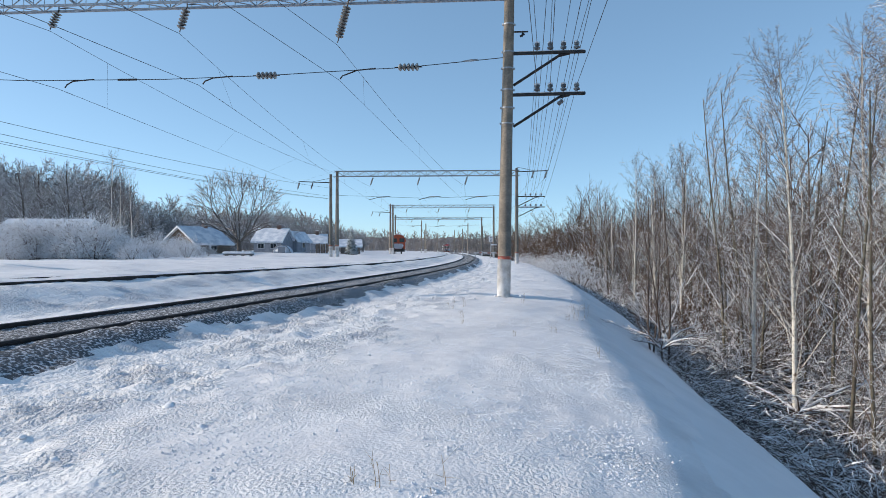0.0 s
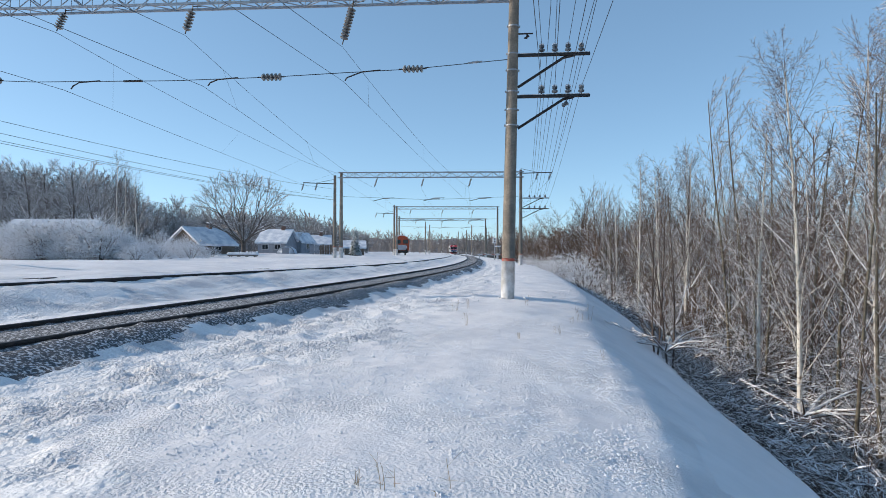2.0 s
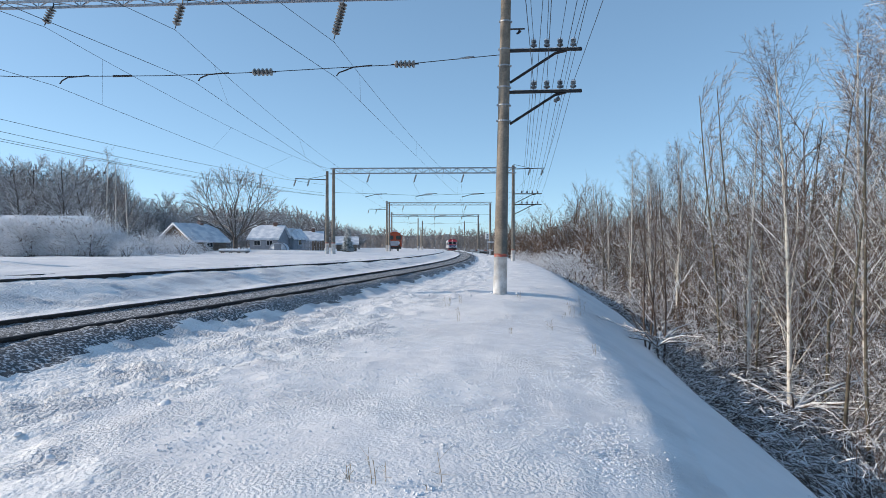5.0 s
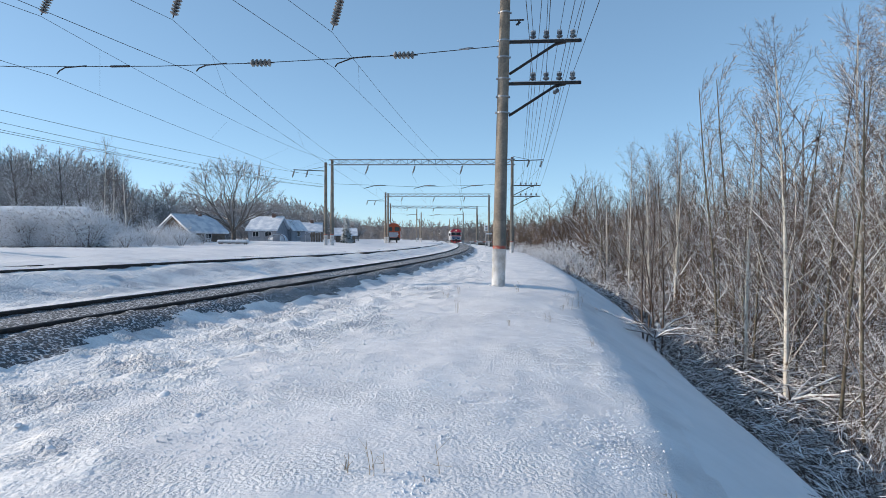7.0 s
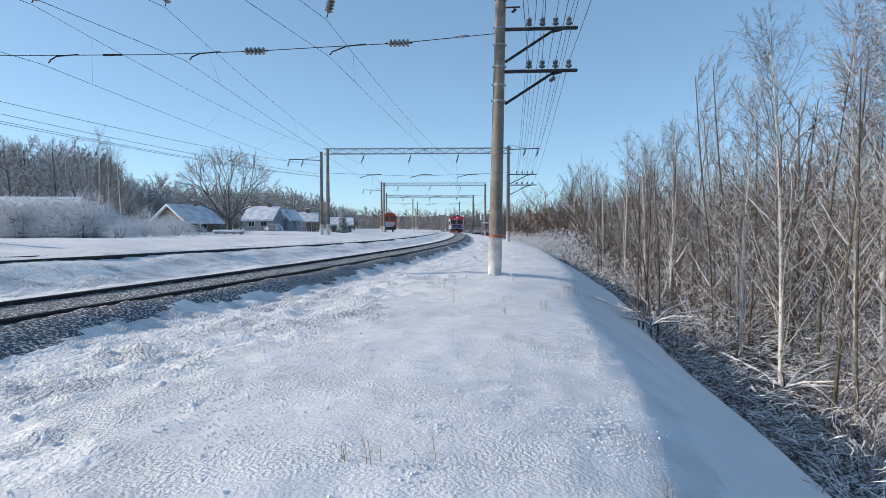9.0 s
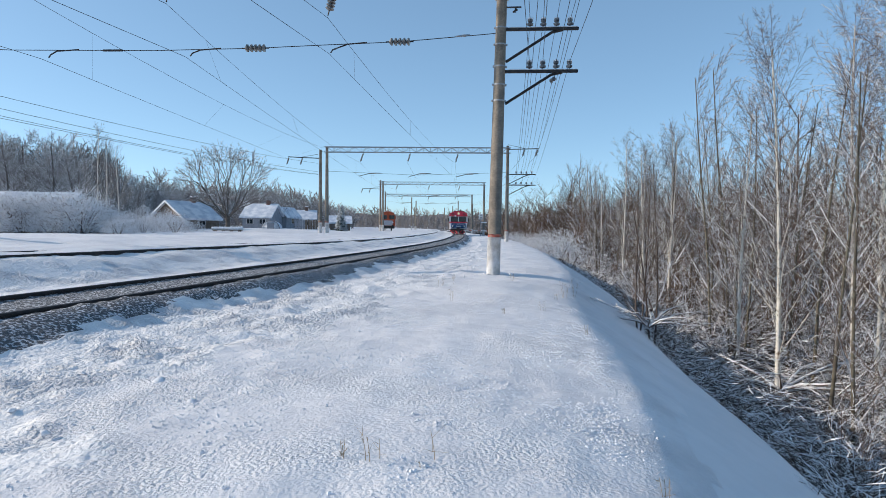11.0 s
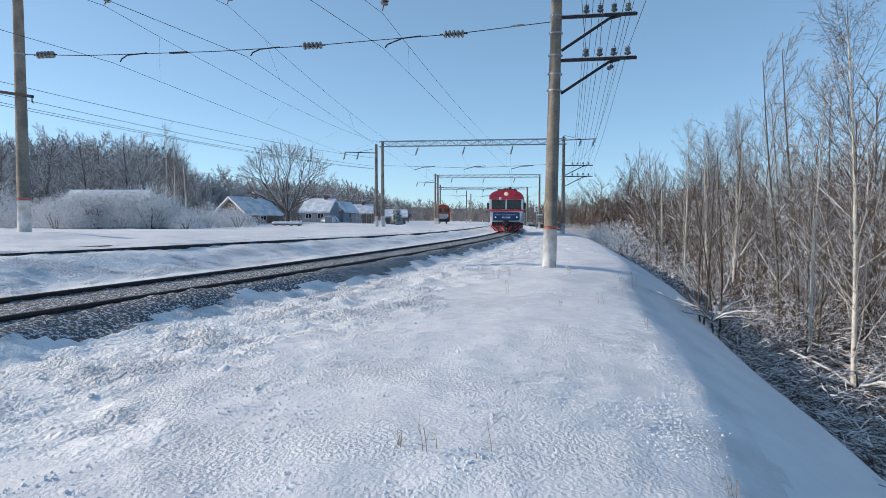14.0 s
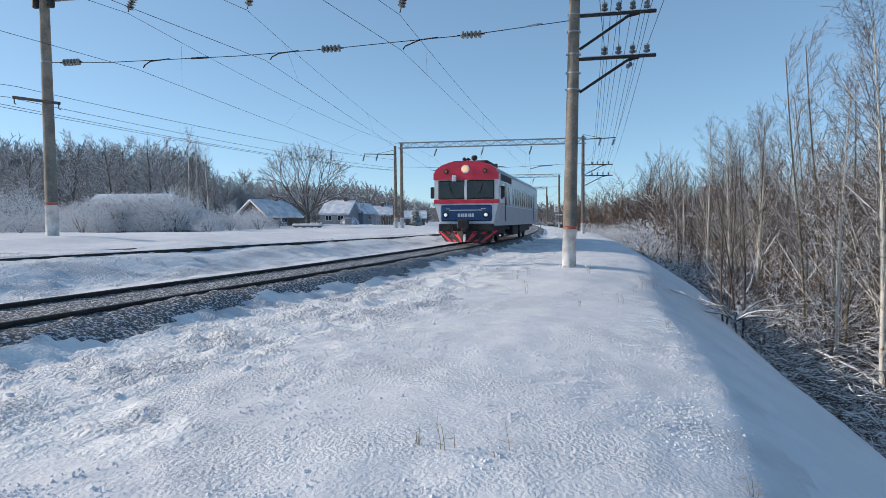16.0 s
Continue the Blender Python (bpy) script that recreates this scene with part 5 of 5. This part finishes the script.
def make_house(x, y, turn, w, d, eave, ridge, wall, label, windows=2, chimney=True):
    """Gabled house: the ridge runs along its own x."""
    ob = thing("house", pose(x, y, gz(x, y) - 0.1, 0, 0, turn), label, "house", "village houses")
    hx, hy = w / 2, d / 2
    walls = Mesh().add([(-hx, -hy, 0), (hx, -hy, 0), (hx, hy, 0), (-hx, hy, 0), (-hx, -hy, eave), (hx, -hy, eave), (hx, hy, eave), (-hx, hy, eave), (-hx, 0, ridge), (hx, 0, ridge)],
                       [(0, 1, 5, 4), (2, 3, 7, 6), (1, 2, 6, 9, 5), (3, 0, 4, 8, 7)])
    part("wall", walls, wall, ob)
    o, t = 0.35, 0.22
    for sy in (-1, 1):
        k = (ridge - eave) / hy
        a, b = sy * (hy + o), eave - o * k
        vs = [(-hx - o, a, b), (hx + o, a, b), (hx + o, 0, ridge), (-hx - o, 0, ridge)]
        m = Mesh().add(vs + [(q[0], q[1], q[2] + t) for q in vs], [(3, 2, 1, 0), (4, 5, 6, 7), (0, 1, 5, 4), (1, 2, 6, 5), (2, 3, 7, 6), (3, 0, 4, 7)])
        part("roof", m, ROOF_SNOW, ob, "snow-covered roof slope")
    for i in range(windows):
        wx = -hx + w * (i + 0.6) / (windows + 0.2)
        fr = part("window", Mesh().box(wx - 0.5, -hy - 0.05, eave * 0.38, wx + 0.5, -hy + 0.02, eave * 0.82, bevel=0.02), PALE_WALL, ob)
        part("pane", Mesh().box(wx - 0.4, -hy - 0.065, eave * 0.42, wx - 0.03, -hy - 0.03, eave * 0.78).box(wx + 0.03, -hy - 0.065, eave * 0.42, wx + 0.4, -hy - 0.03, eave * 0.78), GLASS, fr)
    if chimney:
        st = part("chimney", Mesh().box(hx * 0.3, -0.3, ridge - 0.5, hx * 0.3 + 0.5, 0.2, ridge + 0.7, bevel=0.02), BRICKY, ob)
        part("snow_cap", Mesh().box(hx * 0.3 - 0.03, -0.33, ridge + 0.7, hx * 0.3 + 0.53, 0.23, ridge + 0.82, bevel=0.04), SNOW_CAP, st)
    return ob


make_house(-29.0, 72.0, 62, 5.0, 5.4, 1.3, 3.1, PLANK, "low wooden house with a broad snow-covered roof", 1)
make_house(-24.4, 88.0, -4, 3.9, 5.4, 1.7, 3.4, BLUE_WALL, "blue-grey house with a snow-covered roof")
make_house(-22.2, 93.0, 80, 5.0, 1.9, 2.0, 3.1, BLUE_WALL, "narrow gabled house, snow on its roof", 1, False)
make_house(-21.6, 100.0, 10, 4.6, 5.0, 1.6, 2.9, PALE_WALL, "pale house with a dark-streaked snowy roof")
make_house(-26.3, 41.0, 3, 5.0, 5.0, 1.1, 2.55, PLANK, "low shed buried behind frosted bushes, snow on its roof", 1, False)
make_house(-14.6, 96.0, 10, 3.0, 3.5, 1.3, 2.2, PLANK, "small dark shed with a snowy roof", 1, False)

fence = thing("fence", pose(-18.9, 84, gz(-18.9, 84), 0, 0, 4), "grey board fence beside the houses", "fence")
for i in range(9):
    part("board", Mesh().box(i * 0.34, -0.02, 0, i * 0.34 + 0.28, 0.02, 1.25 + 0.05 * (i % 3), bevel=0.005), BLUE_WALL if i < 4 else PLANK, fence)
for z in (0.35, 0.95):
    part("rail", Mesh().box(-0.1, 0.022, z, 3.1, 0.06, z + 0.08), PLANK, fence)

hoop = thing("greenhouse", pose(-21.2, 80.0, gz(-21.2, 80), 0, 0, 8), "low hooped greenhouse under snow", "greenhouse")
arc = [(1.1 * math.cos(math.pi * i / 12), 1.0 * math.sin(math.pi * i / 12)) for i in range(13)]
part("cover", Mesh().prism(arc, 0.06, 4.0), ROOF_SNOW, hoop, "snowy plastic cover", True)
for yy in (0.0, 4.0):
    part("hoop", Mesh().tube([(x * 1.03, yy, z * 1.03) for x, z in arc], 0.05, 5), BLUE_WALL, hoop)
part("door", Mesh().box(-0.45, -0.03, 0, 0.45, 0.05, 0.78, bevel=0.01), BLUE_WALL, hoop)

boat = thing("wooden_table", pose(-20.6, 61.5, gz(-20.6, 61.5), 0, 0, 6), "low wooden table buried under rounded snow", "table")
part("top", Mesh().box(-1.4, -0.5, 0.13, 1.4, 0.5, 0.21, bevel=0.02), PLANK, boat)
part("snow", Mesh().box(-1.5, -0.55, 0.212, 1.5, 0.55, 0.50, bevel=0.12), SNOW_CAP, boat, "thick rounded snow on top")
for sx in (-1.2, -0.4, 0.4, 1.2):
    for sy in (-0.4, 0.4):
        part("leg", Mesh().box(sx - 0.05, sy - 0.05, -0.2, sx + 0.05, sy + 0.05, 0.13), PLANK, boat)
FIR = material("fir_needles", (0.035, 0.06, 0.045), 0.8, 0, (0.5, 0.53, 0.55), 2.5, 0, 0, (0.38, 0.52))


def make_fir(x, y, h):
    ob = thing("fir_tree", pose(x, y, gz(x, y)), "small dark fir weighed down with snow", "tree")
    part("trunk", Mesh().tube([(0, 0, -0.2), (0, 0, h)], [0.12, 0.02], 7), TRUNK, ob)
    r = random.Random(3)
    m = Mesh()
    for i in range(260):
        s = r.random() ** 0.7
        z = h * (1 - s) + 0.25
        a, l = r.uniform(0, 6.28), 0.25 + s * h * 0.30 * r.uniform(0.7, 1.1)
        d = Vector((math.cos(a), math.sin(a), -0.35))
        side = Vector((-d.y, d.x, 0)) * 0.16 * (0.5 + s)
        p = Vector((0, 0, z))
        m.add([p, p + d * l * 0.6 + side, p + d * l, p + d * l * 0.6 - side, p + d * l * 0.5 + Vector((0, 0, 0.10))],
              [(0, 1, 4), (1, 2, 4), (2, 3, 4), (3, 0, 4), (0, 3, 2, 1)])
    part("crown", m, FIR, ob)


make_fir(-13.2, 88, 3.6)


# standing wagon on the far siding
def make_wagon(x, y, turn):
    ob = thing("service_wagon", pose(x, y, gz(x, y) - 0.02, 0, 0, turn), "orange track machine standing on a siding", "rail vehicle")
    out = [(-1.5, 1.0), (1.5, 1.0), (1.5, 2.9), (1.1, 3.6), (0.4, 3.9), (-0.4, 3.9), (-1.1, 3.6), (-1.5, 2.9)]
    part("body", Mesh().prism(out, 0, 11), ORANGE, ob)
    part("roof_snow", Mesh().prism([(-1.2, 3.62), (1.2, 3.62), (0.5, 4.02), (-0.5, 4.02)], 0.2, 10.8), SNOW_CAP, ob, "snow on the roof")
    for sx in (-1, 1):
        part("window", Mesh().box(0.75 * sx - 0.5, -0.03, 2.35, 0.75 * sx + 0.5, 0.05, 3.15, bevel=0.03), GLASS, ob)
        part("buffer", Mesh().tube([(0.88 * sx, 0.1, 1.05), (0.88 * sx, -0.5, 1.05)], 0.12, 10).tube([(0.88 * sx, -0.5, 1.05), (0.88 * sx, -0.56, 1.05)], 0.22, 12), BLACK, ob)
        part("lamp", Mesh().disc(pose(0.9 * sx, -0.02, 1.7, 90), [(0.16, 0), (0.16, 0.06), (0.1, 0.07)], 12), LETTERS, ob)
        part("handrail", Mesh().tube([(1.45 * sx, -0.08, 1.1), (1.45 * sx, -0.08, 2.4)], 0.03, 5), LETTERS, ob)
    part("nose", Mesh().box(-0.9, -0.06, 1.1, 0.9, 0.02, 2.1, bevel=0.03), GREY, ob)
    part("underframe", Mesh().box(-1.3, -0.1, 0.5, 1.3, 11, 1.0, bevel=0.05), BLACK, ob)
    for yy in (1.5, 3.2, 8, 9.7):
        for sx in (-1, 1):
            part("wheel", Mesh().disc(pose(0.72 * sx, yy, 0.46, 0, 90 * sx), [(0.5, -0.03), (0.5, 0), (0.46, 0.02), (0.46, 0.12), (0.15, 0.13)], 18), RAIL, ob)


make_wagon(-8.9, 121, 5)

# crossing barrier and sign by the far portal
bar = thing("crossing_barrier", pose(5.2, 97, gz(8.0, 97)), "pale lowered level-crossing barrier", "barrier")
part("boom", Mesh().box(-0.3, -0.05, 0.95, 4.6, 0.05, 1.09, bevel=0.02), PALE_WALL, bar)
for i in range(3):
    part("stripe", Mesh().box(0.5 + 1.4 * i, -0.056, 0.945, 1.0 + 1.4 * i, 0.056, 1.095), RED_BAND, bar)
for px in (0.0, 4.2):
    part("post", Mesh().box(px - 0.08, 0.06, -0.6, px + 0.08, 0.2, 1.15, bevel=0.02), PALE_WALL, bar)
sign = thing("signal_box", pose(8.3, 106, gz(8.3, 106)), "white signal cabinet on a post beside the line", "signal")
part("post", Mesh().tube([(0, 0, -0.3), (0, 0, 3.2)], 0.07, 8), GALV, sign)
part("cabinet", Mesh().box(-0.32, -0.2, 2.9, 0.32, 0.2, 3.9, bevel=0.05), WHITE, sign)
part("lamp", Mesh().disc(pose(0, -0.2, 3.65, 90), [(0.10, 0), (0.11, 0.1), (0.07, 0.11)], 12).disc(pose(0, -0.2, 3.2, 90), [(0.10, 0), (0.11, 0.1), (0.07, 0.11)], 12), BLACK, sign)
part("bracket", Mesh().box(0, -0.05, 2.3, 1.1, 0.05, 2.5), WHITE, sign)


# ---- small things on the snow ----
DRY = material("dry_stalk", (0.25, 0.19, 0.12), 0.9, 0, (0.35, 0.28, 0.2), 9)


def make_weed(x, y, seed, h=0.22, stalks=4):
    ob = thing("dry_weed", pose(x, y, gz(x, y) + 0.01), "thin dry weed stalks standing in the snow", "weed", "dry weeds")
    r = random.Random(seed)
    for _ in range(stalks):
        a = r.uniform(0, 6.28)
        top = Vector((math.cos(a) * 0.3, math.sin(a) * 0.3, 1)) * h * r.uniform(0.6, 1.1)
        base = Vector((math.cos(a), math.sin(a), 0)) * r.uniform(0, 0.05) - Vector((0, 0, 0.06))
        m = Mesh().tube([base, base.lerp(top, 0.5) + Vector((0.01, 0, 0)), top], [0.0028, 0.0022, 0.0015], 4)
        for _ in range(4):
            p = base.lerp(top, r.uniform(0.45, 1))
            m.tube([p, p + Vector((r.uniform(-1, 1), r.uniform(-1, 1), r.uniform(0.2, 0.9))) * h * 0.30], [0.0016, 0.001], 3)
        part("stalk", m, DRY, ob)


for i, (x, y, h) in enumerate(((-0.36, 3.66, 0.22), (-0.56, 3.68, 0.16), (-0.07, 3.61, 0.07), (1.39, 3.54, 0.14), (0.05, 3.67, 0.34), (3.05, 14.0, 0.4), (3.55, 15.2, 0.45),
                               (0.2, 14.6, 0.3), (0.55, 14.9, 0.28), (2.7, 13.2, 0.22), (2.0, 11.0, 0.2), (2.3, 9.0, 0.15), (0.4, 12.2, 0.2), (1.2, 10.2, 0.16), (2.2, 16.8, 0.25))):
    make_weed(x, y, 200 + i, h, 1 if h == 0.34 else 3 if h > 0.12 else 1)
# clods of snow along the ballast and a heap at the mast's foot
def make_clod(x, y, size, seed):
    r = random.Random(seed)
    b = bmesh.new()
    bmesh.ops.create_icosphere(b, subdivisions=2, radius=size)
    for v in b.verts:
        v.co *= 1 + 0.5 * noise.noise(v.co / size * 1.3 + Vector((seed, 0, 0)))
        v.co.z *= 0.6
    me = bpy.data.meshes.new("snow_clod")
    b.to_mesh(me)
    b.free()
    me.materials.append(SNOW_CAP)
    me.polygons.foreach_set("use_smooth", [True] * len(me.polygons))
    return me


CLODS = [make_clod(0, 0, 0.1, i) for i in range(5)]
r2 = random.Random(11)


def lay_clod(x, y, s):
    ob = new("snow_clod", r2.choice(CLODS))
    ob.matrix_basis = pose(x, y, gz(x, y) + 0.01, r2.uniform(0, 30), 0, r2.uniform(0, 360)) @ Matrix.Scale(s, 4)
    tagged(ob, "lump of trodden snow", "snow lump", "snow lumps beside the track")


for i in range(230):
    y = 4 + 34 * r2.random() ** 1.4
    lay_clod(float(track_x(y)) + 1.6 + abs(r2.gauss(0, 1.0)), y, r2.uniform(0.15, 0.42))
for x, y, s in ((-2.5, 5.56, 0.6), (1.66, 19.2, 0.5), (2.45, 19.1, 0.5)):
    lay_clod(x, y, s)


# crumbs of frozen snow on the crust, thickest along the crest
def snow_crumbs(count):
    ground_mesh = bpy.data.objects["ground"].data
    co = np.empty(len(ground_mesh.vertices) * 3)
    ground_mesh.vertices.foreach_get("co", co)
    co = co.reshape(-1, 3)
    near = (co[:, 1] > 2.0) & (co[:, 1] < 16) & (co[:, 0] > -9) & (co[:, 0] < 6)
    faces = [tuple(p.vertices) for p in ground_mesh.polygons if near[p.vertices[0]]]
    tree = mathutils.bvhtree.BVHTree.FromPolygons([Vector(v) for v in co.tolist()], faces)
    r = random.Random(77)
    verts, polys = [], []
    corners = [Vector(v) for v in ((1, 0, 0), (0, 1, 0), (-1, 0, 0), (0, -1, 0), (0, 0, 0.8), (0, 0, -0.8))]
    while len(verts) < count * 6:
        y = 2.6 + 10.5 * r.random() ** 1.6
        edge = float(crest_x(y))
        x = edge + r.gauss(-0.05, 0.22) if r.random() < 0.10 else r.uniform(float(track_x(y)) + 2.6, edge + 0.2)
        if noise.noise(Vector((x * 0.9, y * 0.7, 8))) + 0.5 * noise.noise(Vector((x * 3.1, y * 2.6, 2))) < r.uniform(-0.15, 0.35):
            continue
        at = tree.ray_cast(Vector((x, y, 5)), Vector((0, 0, -1)))[0]
        if at is None:
            continue
        size = r.uniform(0.003, 0.008) + 0.010 * r.random() ** 5
        turn = Matrix.Rotation(r.uniform(0, 6.28), 3, "Z") @ Matrix.Rotation(r.uniform(-0.6, 0.6), 3, "X")
        n = len(verts)
        verts += [tuple(at + Vector((0, 0, size * 0.2)) + turn @ (c * size * r.uniform(0.7, 1.3))) for c in corners]
        for i in range(4):
            j = (i + 1) % 4
            polys += [(n + i, n + j, n + 4), (n + j, n + i, n + 5)]
    me = bpy.data.meshes.new("snow_crumbs")
    me.from_pydata(verts, [], polys)
    me.materials.append(SNOW_CAP)
    tagged(new("snow_crumbs", me), "fine frozen crumbs scattered over the snow crust", "snow", kind="stuff")


snow_crumbs(19000)


motions()
